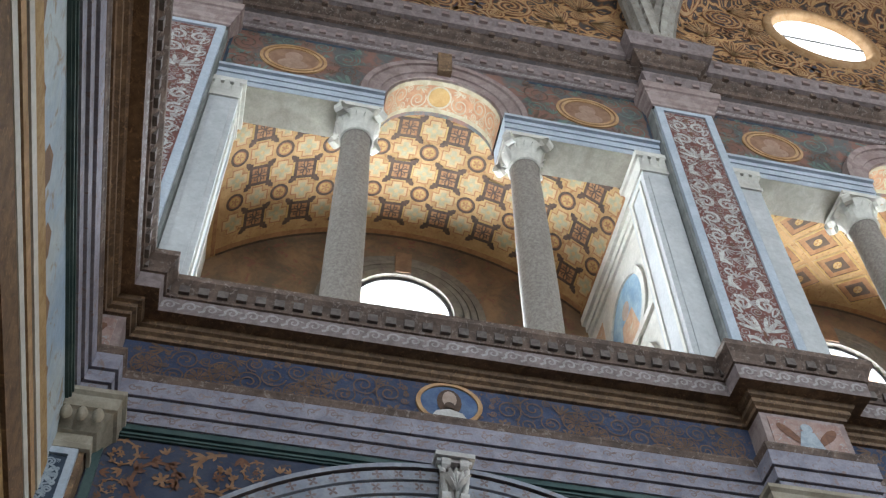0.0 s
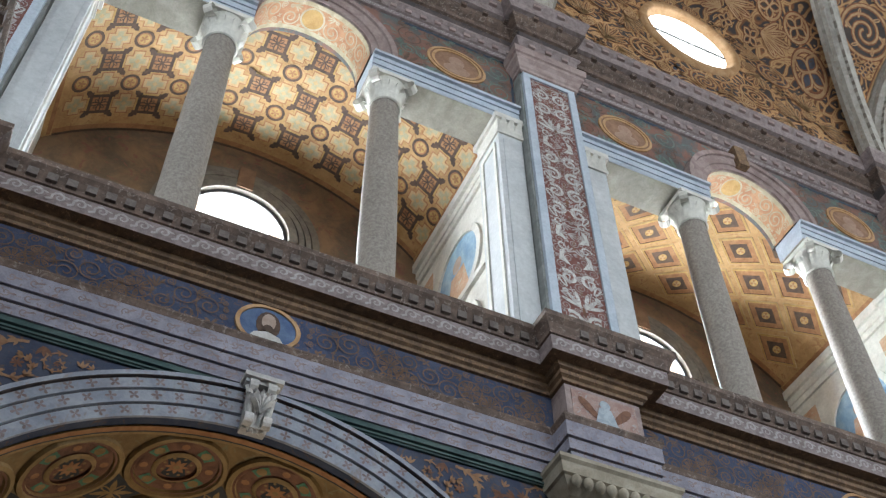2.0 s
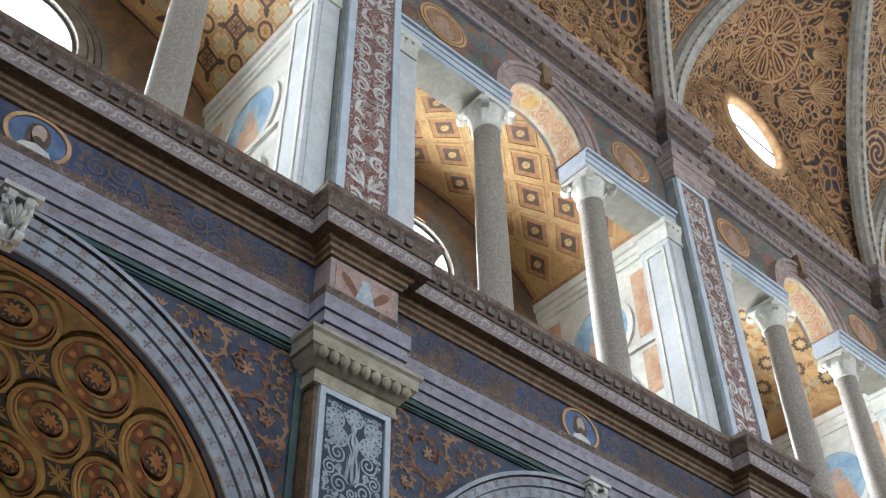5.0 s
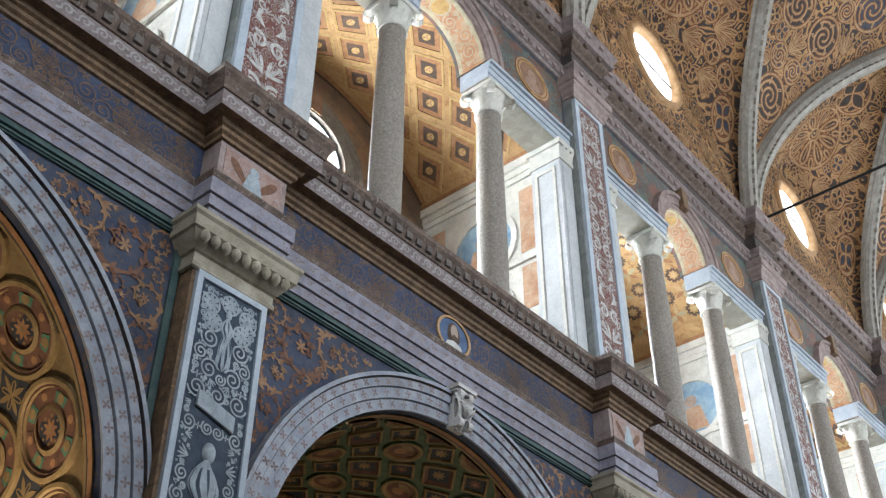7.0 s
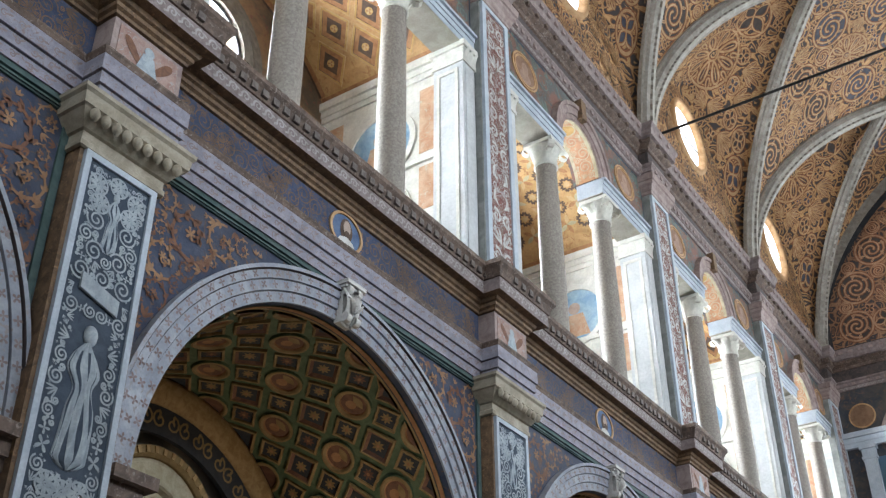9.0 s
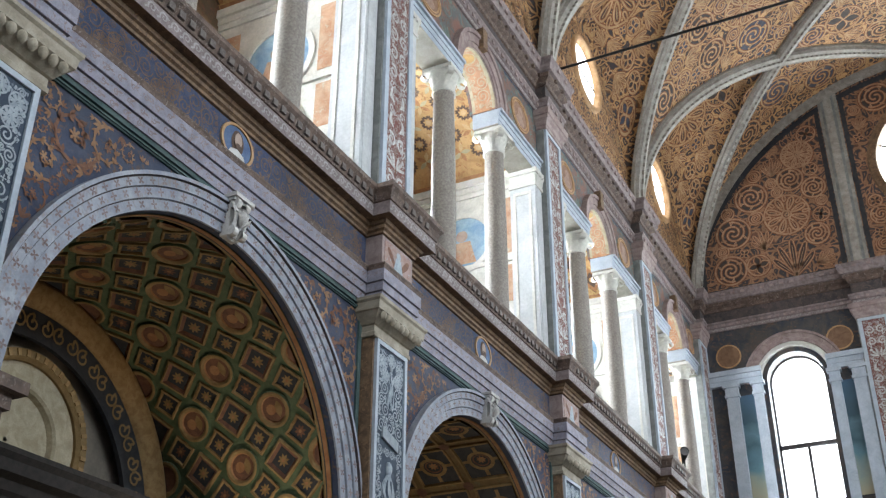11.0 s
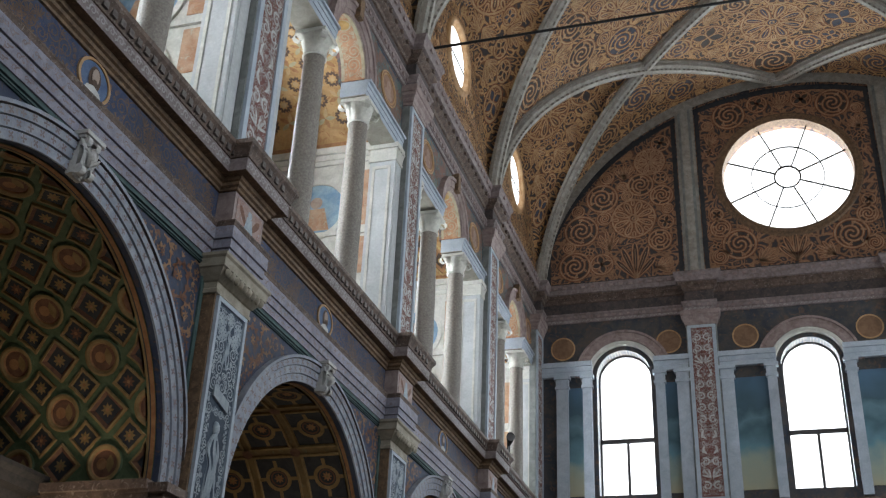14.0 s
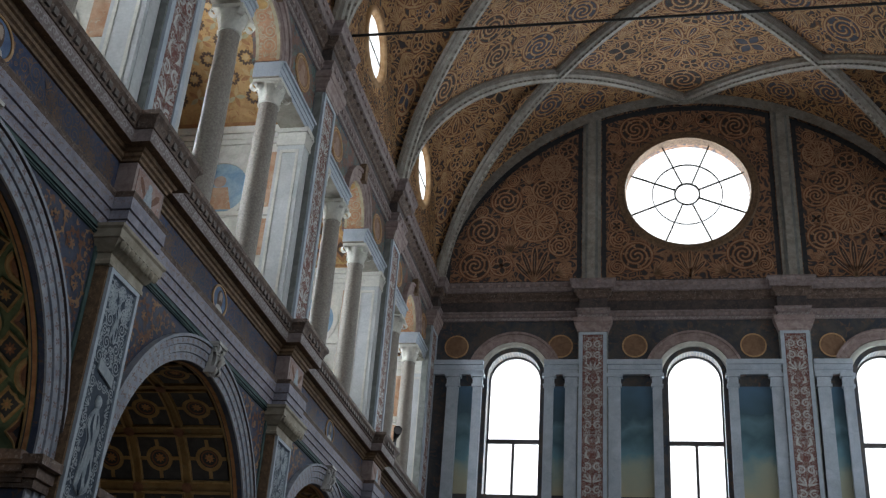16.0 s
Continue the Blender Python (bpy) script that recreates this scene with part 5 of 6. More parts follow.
g.add([(0.158 + d, u, v) for d in (0, 0.02) for u, v in ((-0.15, 5.06), (0.15, 4.98), (0.15, 4.87), (-0.15, 4.95))], [(4, 5, 6, 7), (0, 1, 5, 4), (1, 2, 6, 5), (2, 3, 7, 6), (3, 0, 4, 7)])
part("tablet", g, [GRISAILLE], lp, "pale blank tablet")
for z, k in ((5.26, 0.50), (3.84, 1.0)):
    g = Geo()

    def drape(h, a):
        wd = (0.125 - 0.045 * h - 0.03 * math.exp(-((h - 0.62) / 0.1) ** 2) + 0.035 * math.exp(-((h - 0.78) / 0.08) ** 2)) * (1 if h < 0.9 else (1 - h) * 8 + 0.2)
        fold = 0.022 * math.sin(13 * a + 9 * h) * (1 - h * 0.7)
        wd = wd * min(1, 0.15 + h * 14)
        return (0.155 + k * (0.034 * min(1, h * 14) * math.sin(a) + fold * math.sin(a)), k * (wd * math.cos(a) + 0.02 * math.sin(4 * h)), z + 0.78 * k * h)
    g.grid(drape, lin(0, 1, 26), lin(0, math.pi, 20), 0, lambda i, j: 1 if j % 4 == 1 and i < 24 else 0)
    g.grid(lambda h, a: (0.158 + 0.035 * k * math.sin(a) * math.sin(h), 0.05 * k * math.cos(a) * math.sin(h), z + 0.84 * k - 0.07 * k * math.cos(h)), lin(0.05, 3.1, 8), lin(0, math.pi, 10))
    part("relief_form", g, [GRISAILLE, SLATE], lp, "plain pale draped relief shape", True)
# square panel on the frieze block above
g = Geo()
g.box(0.0, 0.199, -0.318, 0.318, 6.665, 7.025)
part("block", g, MAUVE, lp, "mauve stone block")
g = Geo()
g.box(0.19, 0.206, -0.27, 0.27, 6.70, 6.99)
part("block_panel", g, RUSTPINK, lp, "faded red square painting")
g = Geo()
for s in (-1, 1):
    g.poly(lambda u, v, d: (0.21 + d, u, v), petal(s * 0.04, 6.74, 1.57 - s * 0.75, 0.26, 0.05), 0, 0)
g.poly(lambda u, v, d: (0.212 + d, u, v), [(-0.10, 6.71), (0.10, 6.71), (0.05, 6.88), (-0.05, 6.88)], 0, 1)
g.poly(lambda u, v, d: (0.214 + d, u, v), circle(0, 6.91, 0.045, 12), 0, 1)
part("block_ornament", g, [RUST, GRISAILLE], lp, "plain winged ornament shape")


# ---- loggia vault paintings ----
def loggia_paint(i, a, b):
    c = (a + b) / 2
    la, lb = a + 0.40, b - 0.40
    h, rise = (lb - la) / 2, 0.95
    R = (h * h + rise * rise) / (2 * rise)
    th = math.asin(h / R)

    def LV(u, v, d=0.0):        # u: arc length from the crown, v: depth behind the face
        k = u / R
        return (-0.40 - v, c + (R - d) * math.sin(k), 10.75 + rise - R + (R - d) * math.cos(k))
    mats = [UMBER, TERRA, AMBER, SAGE, LEMON]
    label = ("dark squares, rings and crosses painted on a golden vault", "painted square coffers with gold bosses on a yellow vault",
             "dark leaf scrolls painted on a golden vault", "painted square coffers with gold bosses on an amber vault",
             "dark squares and rings painted on an ochre vault")[i]
    top = thing("loggia_vault_painting", label, "fresco", "loggia vault paintings", "structure")
    g = Geo()
    U = R * th - 0.12
    P = 0.212
    if i in (0, 4):
        P, PV = 0.266, 0.2745
        nu = int(U / P)
        for ku in range(-nu, nu + 2):
            for kv in range(-1, 6):
                u, v = ku * P - 0.2, 0.34 + kv * PV
                if abs(u) > U - 0.05 or v < 0.02 or v > 1.70:
                    continue
                if ku % 2 == 0 and kv % 2 == 0:
                    q = 0.105
                    sq = [(u - q, v - q), (u + q, v - q), (u + q, v + q), (u - q, v + q)]
                    g.poly(LV, [(u + (x - u) * 1.35, v + (y - v) * 1.28) for x, y in sq], 0.005, 2)
                    g.poly(LV, sq, 0.007, 1)
                    for (x0, y0), (x1, y1) in zip(sq, sq[1:] + sq[:1]):
                        dx, dy = (x1 - x0) * 0.22, (y1 - y0) * 0.22
                        g.ribbon(LV, [(x0 - dx, y0 - dy), (x1 + dx, y1 + dy)], 0.036, 0.010, 0)
                    for sx in (-1, 1):
                        for sy in (-1, 1):
                            g.poly(LV, lens(u + sx * 0.115, v + sy * 0.115, math.atan2(sy, sx), 0.085, 0.03, 6), 0.013, 0)
                    for r4 in range(4):
                        g.ribbon(LV, petal(u, v, r4 * math.pi / 2, 0.095, 0.03, 8), 0.014, 0.012, 0)
                        g.ribbon(LV, petal(u, v, r4 * math.pi / 2 + 0.785, 0.08, 0.016, 8), 0.010, 0.013, 0)
                elif ku % 2 and kv % 2:
                    g.ribbon(LV, circle(u, v, 0.092, 18) + circle(u, v, 0.092, 18)[:1], 0.03, 0.010, 0)
                    g.poly(LV, circle(u, v, 0.085, 14), 0.006, 1)
                    g.poly(LV, circle(u, v, 0.062, 10), 0.008, 2)
                    for r4 in range(5):
                        g.poly(LV, petal(u, v, r4 * 1.257, 0.05, 0.016, 6), 0.011, 1)
                elif (ku + kv) % 2:
                    for w0, w1, m, d in ((0.132, 0.066, 1, 0.004), (0.118, 0.054, 4, 0.0065), (0.088, 0.030, 3, 0.009)):
                        g.poly(LV, [(u - w0, v - w1), (u + w0, v - w1), (u + w0, v + w1), (u - w0, v + w1)], d, m)
                        g.poly(LV, [(u - w1, v - w0), (u + w1, v - w0), (u + w1, v + w0), (u - w1, v + w0)], d + 0.0012, m)
                    g.poly(LV, circle(u, v, 0.03, 4), 0.012, 4)
    elif i in (1, 3):
        PU, PV = 0.372, 0.274
        for ku in range(-int(U / PU), int(U / PU) + 1):
            for kv in range(-1, 6):
                u, v = ku * PU + 0.05, 0.34 + kv * PV
                if (ku + kv) % 2 == 0 or v < 0.1 or v > 1.62 or abs(u) > U - 0.12:
                    continue
                g = Geo()
                sq = lambda q: [(u + PU * q * (x + y), v + PV * q * (x - y)) for x, y in ((1, 1), (1, -1), (-1, -1), (-1, 1))]
                for k0, k1, d0, d1, m in ((0.44, 0.42, 0.004, 0.012, 4), (0.42, 0.36, 0.012, 0.012, 2), (0.36, 0.35, 0.012, 0.005, 0), (0.35, 0.27, 0.006, 0.004, 1)):
                    g.add([LV(x, y, d0) for x, y in sq(k0)] + [LV(x, y, d1) for x, y in sq(k1)], [(q, (q + 1) % 4, 4 + (q + 1) % 4, 4 + q) for q in range(4)], m)
                g.poly(LV, sq(0.27), 0.004, 1)
                g.poly(LV, sq(0.22), 0.006, 0)
                g.poly(LV, circle(u, v, 0.052, 12), 0.012, 2)
                for q in range(6):
                    g.poly(LV, petal(u, v, q * 1.047, 0.045, 0.012, 6), 0.014, 4 if q % 2 else 1)
                part("coffer", g, mats, top)
        g = Geo()
    else:
        def inside(v, u):
            return min(U - abs(u), v - 0.02, 1.75 - v)
        for ku in range(-6, 7):
            for kv in range(6):
                u, v = ku * 0.31, 0.10 + kv * 0.30
                if abs(u) > U - 0.15:
                    continue
                if (ku + kv) % 2:
                    for q in range(8):
                        a = q * 0.785
                        for e in (-0.5, 0.5):
                            g.poly(LV, lens(u + 0.06 * math.cos(a), v + 0.06 * math.sin(a), a + e, 0.085, 0.018, 5), 0.008, 0)
                        g.poly(LV, circle(u + 0.10 * math.cos(a + 0.39), v + 0.10 * math.sin(a + 0.39), 0.018, 6), 0.010, 0)
                    g.poly(LV, circle(u, v, 0.045, 10), 0.010, 4)
                else:
                    for q in range(5):
                        g.poly(LV, lens(u, v, q * 1.257 + ku, 0.17, 0.034, 5), 0.006 + 0.0005 * q, (1, 3, 1, 4, 3)[q])
    for s in (-1, 1):
        g.ribbon(LV, [(s * (U + 0.04), v) for v in lin(0, 1.78, 4)], 0.05, 0.010, 1)
    g.ribbon(LV, [(u, 1.74) for u in lin(-U, U, 24)], 0.06, 0.010, 1)
    g.ribbon(LV, [(u, 1.79) for u in lin(-U, U, 24)], 0.04, 0.012, 0)
    tagged(part("pattern", g, mats, top), kind="stuff")
    # fresco on the cross wall
    y = lb

    def CW(u, v, d=0.0):
        return (u, y - d, v)
    t = thing("lunette_fresco", "bright painted lunette with blue roundel on the loggia cross wall", "fresco", "loggia lunettes")
    g = Geo()
    for v0, v1, d in ((10.45, 10.53, 0.03), (10.53, 10.62, 0.05), (10.62, 10.74, 0.09)):
        g.slab(CW, -2.2, -0.40, v0, v1, 0, d)
    part("cornice", g, PALE, t, "pale moulded cornice")
    g = Geo()
    g.poly(CW, circle(-1.25, 9.68, 0.44), 0.008)
    part("roundel", g, SKYBLUE, t, "blue sky roundel")
    g = Geo()
    g.arc(CW, -1.25, 9.68, [(0.44, 0.0), (0.44, 0.03), (0.52, 0.03), (0.52, 0.0)], 0, 360, 40)
    part("ring", g, PALE, t)
    for s in (-1, 1):
        g = Geo()
        g.slab(CW, -1.25 + s * 0.58 - 0.02, -1.25 + s * 0.82, 9.35, 10.3, 0, 0.006)
        part("side_field", g, PEACH, t, "orange painted side field")
        g = Geo()
        g.slab(CW, -1.25 + s * 0.70 - 0.14, -1.25 + s * 0.70 + 0.14, 8.55, 9.15, 0, 0.006)
        part("lower_field", g, PEACH, t)
    g = Geo()
    g.poly(CW, [(-1.50, 9.32), (-1.02, 9.32), (-1.12, 9.70), (-1.40, 9.70)], 0.012, 0)
    g.poly(CW, circle(-1.26, 9.80, 0.10, 14), 0.014, 1)
    part("painted_shape", g, [PEACH, SKIN], t, "plain draped painted shape")
    g = Geo()
    g.arc(CW, -1.25, 8.65, [(0.34, 0.0), (0.34, 0.05), (0.46, 0.05), (0.46, 0.0)], 0, 180, 28)
    g.slab(CW, -2.2, -0.40, 9.20, 9.27, 0, 0.04)
    part("niche_arch", g, PALE, t)


for i, (a, b) in enumerate(BAYS):
    loggia_paint(i, a, b)


# ---- chapel vault paintings ----
def chapel_paint(i, a, b):
    c = (a + b) / 2
    r = CHR - 0.004

    def CV(u, v, d=0.0):        # u: arc length from the crown, v: depth
        k = u / r
        return (-0.06 - v, c + (r - d) * math.sin(k), CHZ + (r - d) * math.cos(k))
    mats = [CHVAULT, STRAW, NIGHT, SAGEDARK, RUST, TERRA, CHAPELGREEN]
    top = thing("chapel_vault_painting", "painted and gilded rings and coffers on a chapel vault", "fresco", "chapel vault paintings", "structure")
    ground = Geo()
    ground.grid(lambda u, v: CV(u, v, 0.002), lin(-r * 1.57, r * 1.57, 48), [0, 0.46, 1.0, 1.5, 1.93], 3 if i == 1 else 0)

    def coffer(outline, steps, inner, deco):
        """Raised frame in steps (scale, height, material) round a sunk field, cut off at the arch's edge bands."""
        g = Geo()

        def shape(k):
            return [(x, min(max(y, 0.085), 1.83)) for x, y in outline(k)]
        n = len(shape(1.0))
        for (k0, d0, m), (k1, d1, _) in zip(steps[:-1], steps[1:]):
            a, e = shape(k0), shape(k1)
            g.add([CV(x, y, d0) for x, y in a] + [CV(x, y, d1) for x, y in e], [(q, (q + 1) % n, n + (q + 1) % n, n + q) for q in range(n)], m)
        g.poly(CV, shape(steps[-1][0]), steps[-1][1], inner)
        deco(g)
        part("coffer", g, mats, top)

    def star(g, u, v, k, m1, m2, d=0.01):
        for q in range(8):
            g.poly(CV, lens(u, v, q * math.pi / 4, k, k * 0.2, 5), d + 0.001 * (q % 2), m1)
        g.poly(CV, circle(u, v, k * 0.28, 8), d + 0.004, m2)

    if i == 0:
        P = 0.65
        for ku in range(-5, 5):
            for kv in range(3):
                u, v = (ku + 0.5) * P, 0.38 + kv * 0.625

                def patches(g):
                    for k in range(8):
                        t0 = k * math.pi / 4
                        arcp = [(u + 0.205 * math.cos(t0 + q), v + 0.205 * math.sin(t0 + q)) for q in lin(-0.26, 0.26, 5)]
                        g.ribbon(CV, arcp, 0.070, 0.014, 6 if k % 2 else 4)
                        g.poly(CV, circle(u + 0.205 * math.cos(t0), v + 0.205 * math.sin(t0), 0.028 + 0.008 * (k % 2), 7), 0.016, 5 if k % 2 == 0 else 1)
                    for r0, r1, d, m in ((0.155, 0.145, 0.03, 1), (0.145, 0.125, 0.034, 1), (0.125, 0.112, 0.012, 4)):
                        ca, cb = circle(u, v, r0, 24), circle(u, v, r1, 24)
                        g.add([CV(x, y, d - 0.008) for x, y in ca] + [CV(x, y, d) for x, y in cb], [(q, (q + 1) % 24, 24 + (q + 1) % 24, 24 + q) for q in range(24)], m)
                    g.poly(CV, circle(u, v, 0.115, 18), 0.010, 2)
                    for q in range(8):
                        g.poly(CV, circle(u + 0.088 * math.cos(q * 0.785 + 0.39), v + 0.088 * math.sin(q * 0.785 + 0.39), 0.011, 6), 0.014, 1)
                    star(g, u, v, 0.075, 5, 1, 0.014)
                coffer(lambda k: circle(u, v, 0.32 * k, 28), ((1.0, 0.003, 1), (0.99, 0.034, 1), (0.90, 0.038, 1), (0.87, 0.022, 4), (0.82, 0.026, 1), (0.80, 0.008, 4)), 4, patches)
                g = Geo()
                uu, vv = u + P / 2, v + 0.3125
                g.poly(CV, [(uu + 0.20 * k * math.cos(q * math.pi / 4), vv + 0.20 * k * math.sin(q * math.pi / 4)) for q, k in zip(range(8), (1, 0.62) * 4)], 0.005, 2)
                for k in range(4):
                    g.ribbon(CV, petal(uu, vv, k * math.pi / 2 + 0.785, 0.10, 0.022, 8), 0.012, 0.009, 1)
                    g.poly(CV, lens(uu, vv, k * math.pi / 2, 0.14, 0.02, 5), 0.010, 1)
                part("cusp", g, mats, top)
    elif i in (1, 3, 4):
        PU, PV = 0.4725, 0.45

        def rhomb(u, v, k):
            return [(u + x * k, v + y * k) for x, y in ((1, 0), (0.5, 0.5), (0, 1), (-0.5, 0.5), (-1, 0), (-0.5, -0.5), (0, -1), (0.5, -0.5))]
        for m in range(-7, 8):
            for n in range(-1, 5):
                u, v = m * PU, 0.03 + 0.45 + n * PV
                if abs(u) < 3.02 and -0.1 < v < 1.98:
                    if (m + n) % 2 == 0:
                        def face(g):
                            if v < 0.12 or v > 1.8:
                                return
                            g.poly(CV, circle(u, v + 0.03, 0.052, 12), 0.010, 5)
                            g.poly(CV, lens(u - 0.08, v - 0.05, 0.0, 0.16, 0.04, 8), 0.009, 1)
                        coffer(lambda k: circle(u, v, 0.165 * k, 24), ((1.06, 0.003, 3), (1.04, 0.03, 1), (0.92, 0.034, 1), (0.78, 0.022, 5), (0.72, 0.008, 4)), 4, face)
                    else:
                        coffer(lambda k: rhomb(u, v, 0.205 * k), ((1.0, 0.003, 1), (0.98, 0.03, 1), (0.86, 0.034, 1), (0.84, 0.026, 4), (0.70, 0.012, 4), (0.64, 0.006, 2)), 2, lambda g: star(g, u, v, 0.065, 1, 5) if 0.12 < v < 1.8 else None)
                u, v = u + PU / 2, v + PV / 2
                if abs(u) < 3.0 and 0.05 < v < 1.9:
                    # square whose corners towards the rings are cut hollow
                    sgn = 1 if (m + n) % 2 == 0 else -1

                    def hollow(k):
                        out = []
                        for q in range(16):
                            a = q * math.pi / 8
                            x, y = math.cos(a), math.sin(a)
                            l = 0.165 / max(abs(x + y), abs(x - y))
                            toring = abs(x * y) > 0.1 and (x * y > 0) == (sgn > 0)
                            out.append((u + k * x * (0.118 if toring else l), v + k * y * (0.118 if toring else l)))
                        return out
                    coffer(hollow, ((0.98, 0.003, 1), (0.96, 0.026, 1), (0.80, 0.028, 1), (0.74, 0.006, 2)), 2, lambda g: star(g, u, v, 0.062, 1 if (m + n) % 3 else 4, 5))
    else:
        P = 0.78
        for ku in range(-4, 5):
            for kv in range(3):
                u, v = ku * P, 0.32 + kv * 0.66
                sqr = lambda k: [(u + 0.34 * k * x, v + 0.29 * k * y) for x, y in ((1, 0), (1, 1), (0, 1), (-1, 1), (-1, 0), (-1, -1), (0, -1), (1, -1))]

                def bars(g):
                    for q, w, m, d in ((0.15, 0.05, 1, 0.026), (0.10, 0.02, 4, 0.02)):
                        g.ribbon(CV, circle(u, v, q, 22) + circle(u, v, q, 22)[:2], w, d, m)
                    for k in range(4):
                        a = k * math.pi / 2
                        g.ribbon(CV, [(u + q * math.cos(a), v + q * math.sin(a)) for q in (0.17, 0.27)], 0.05, 0.024, 1)
                    star(g, u, v, 0.07, 5, 1)
                coffer(sqr, ((1.0, 0.003, 1), (0.99, 0.03, 1), (0.92, 0.034, 1), (0.88, 0.006, 2)), 2, bars)
                g = Geo()
                g.poly(CV, circle(u + P / 2, v + 0.33, 0.07, 12), 0.036, 4)
                part("boss", g, mats, top)
    for v, w, m in ((0.022, 0.044, 5), (0.05, 0.012, 2), (0.068, 0.024, 1), (1.90, 0.06, 1), (1.84, 0.03, 2)):
        ground.ribbon(CV, [(u, v) for u in lin(-r * 1.57, r * 1.57, 40)], w, 0.012, m)
    part("ground", ground, mats, top)
    for s in (-1, 1):
        g = Geo()
        for z0, z1, d in ((3.78, 3.86, 0.04), (3.86, 3.95, 0.09), (3.95, 4.03, 0.14)):
            y0, y1 = sorted((c + s * (CHR + 0.02), c + s * (CHR - d)))
            g.box(-2.0, -0.02, y0, y1, z0, z1)
        part("impost", g, DARKBROWN, top, "dark moulded impost ledge")

    def CB(u, v, d=0.0):
        return (-2.0 + d, u, v)
    t = thing("chapel_altar_niche", "round-arched painted altar wall with cream stone niche", "altar wall", "chapel altar walls")
    g = Geo()
    g.arc(CB, c, CHZ, [(1.66, 0.0), (1.66, 0.08), (1.74, 0.12), (1.86, 0.14), (1.925, 0.10), (1.925, 0.0)], 0, 180, 56)
    part("outer_arch", g, STRAWLIGHT, t, "ochre painted arch band", True)
    g = Geo()
    g.arc(CB, c, CHZ, [(1.40, 0.0), (1.40, 0.05), (1.65, 0.07), (1.65, 0.0)], 0, 180, 56)
    part("dark_band", g, NIGHT, t, "dark ornamented band")
    g = Geo()
    for k in range(30):
        q = math.pi * (k + 0.5) / 30
        g.ribbon(CB, spiral(c + 1.525 * math.cos(q), CHZ + 1.525 * math.sin(q), 0.085, 1.3, q, 1 if k % 2 else -1, 14), 0.022, 0.075, 0)
        g.poly(CB, petal(c + 1.525 * math.cos(q), CHZ + 1.525 * math.sin(q), q, 0.09, 0.02, 8), 0.078, 0)
    tagged(part("band_scrollwork", g, [STRAW], t), kind="stuff")
    nz = 4.55
    g = Geo()
    g.arc(CB, c, nz, [(0.64, 0.0), (0.64, 0.08), (0.67, 0.11), (0.74, 0.11), (0.76, 0.0)], 0, 360, 56)
    nr = part("niche_ring", g, STRAW, t, "gilded beaded ring")
    for k in range(44):
        q = 2 * math.pi * k / 44
        g = Geo()
        g.slab(lambda u, v, d: CB(c + (0.70 + u) * math.cos(q) - v * math.sin(q), nz + (0.70 + u) * math.sin(q) + v * math.cos(q), d), -0.03, 0.03, -0.018, 0.018, 0.10, 0.125)
        part("bead", g, STRAWLIGHT, nr)
    g = Geo()
    g.arc(CB, c, nz, [(0.64, 0.05), (0.60, 0.06), (0.44, 0.05), (0.42, 0.03), (0.40, -0.02), (0.24, -0.06), (0.02, -0.08)], 0, 360, 44)
    part("niche_bowl", g, CREAM2, t)


for i, (a, b) in enumerate(BAYS):
    chapel_paint(i, a, b)

EBONY = paint("black_stained_wood", (0.012, 0.010, 0.010), (0.028, 0.022, 0.02), 18, rough=0.9)
t = thing("altar_frame", "black carved wooden altar frame with moulded cornice in the chapel", "altar")
g = Geo()
g.box(-1.86, -1.30, 1.25, 4.10, 0.0, 3.55)
part("body", g, EBONY, t)
g = Geo()
g.sweep([(-1.86, 1.22), (-1.28, 1.22), (-1.28, 4.13), (-1.86, 4.13)], [(0, 3.55), (0.03, 3.56), (0.03, 3.64), (0.06, 3.66), (0.06, 3.80), (0.10, 3.83), (0.12, 3.90), (0.20, 3.93), (0.20, 4.02), (0.24, 4.06), (0.24, 4.10), (-0.2, 4.11)])
part("cornice", g, EBONY, t, "black moulded cornice")

# ---- west wall paintings ----
t = thing("west_lunette_painting", "golden scrollwork painted on dark ground round the rose window", "fresco", kind="structure")
for k, (lo, hi) in enumerate(((0.4, 3.38), (3.98, 7.86), (8.46, W - 0.4))):
    g = Geo()
    mid = (lo + hi) / 2

    def lunw(v, u):
        m = min(v - 12.80, u - lo - 0.10, hi - 0.10 - u, (barrel(u) - v - 0.42) * (0.55 if abs(u - W / 2) > 3 else 0.9))
        return min(m, math.hypot(u - W / 2, v - RZ) - RR - 0.28)
    mir = mid if k == 1 else None
    anc = [(14.35, 2.35 if k == 0 else W - 2.35, 0.52)] if k != 1 else []
    if k != 1:
        anc.append((15.25, 2.55 if k == 0 else W - 2.55, 0.30))
        anc += [(13.25, (2.35 if k == 0 else W - 2.35) + e, 0.52) for e in (0.0,)]
    else:
        anc = [(13.22, mid, 0.40)]
    pl = pack((12.8, 18.0, mid if k == 1 else lo, hi), lunw, 3 + k, 0.40, 0.13, 5000, mir, anc, 0.9, (2, 1, 2, 3, 1, 3))
    pl = [(v, u, r, (0, 1, 2)[n] if k != 1 else 2, 0.0) if n < len(anc) else (v, u, r, kd, math.atan2(u - mid, v - 12.6) * (1 if k != 1 else -1) if kd == 2 else ph) for n, (v, u, r, kd, ph) in enumerate(pl)]
    tracery(g, lambda v, u, d: EW(u, v, d), pl, 0.040, 0.014, (2,), 0, 1, mir)
    part("scrollwork", g, [ORANGE, WESTLINE, UMBERFILL], t)
g = Geo()
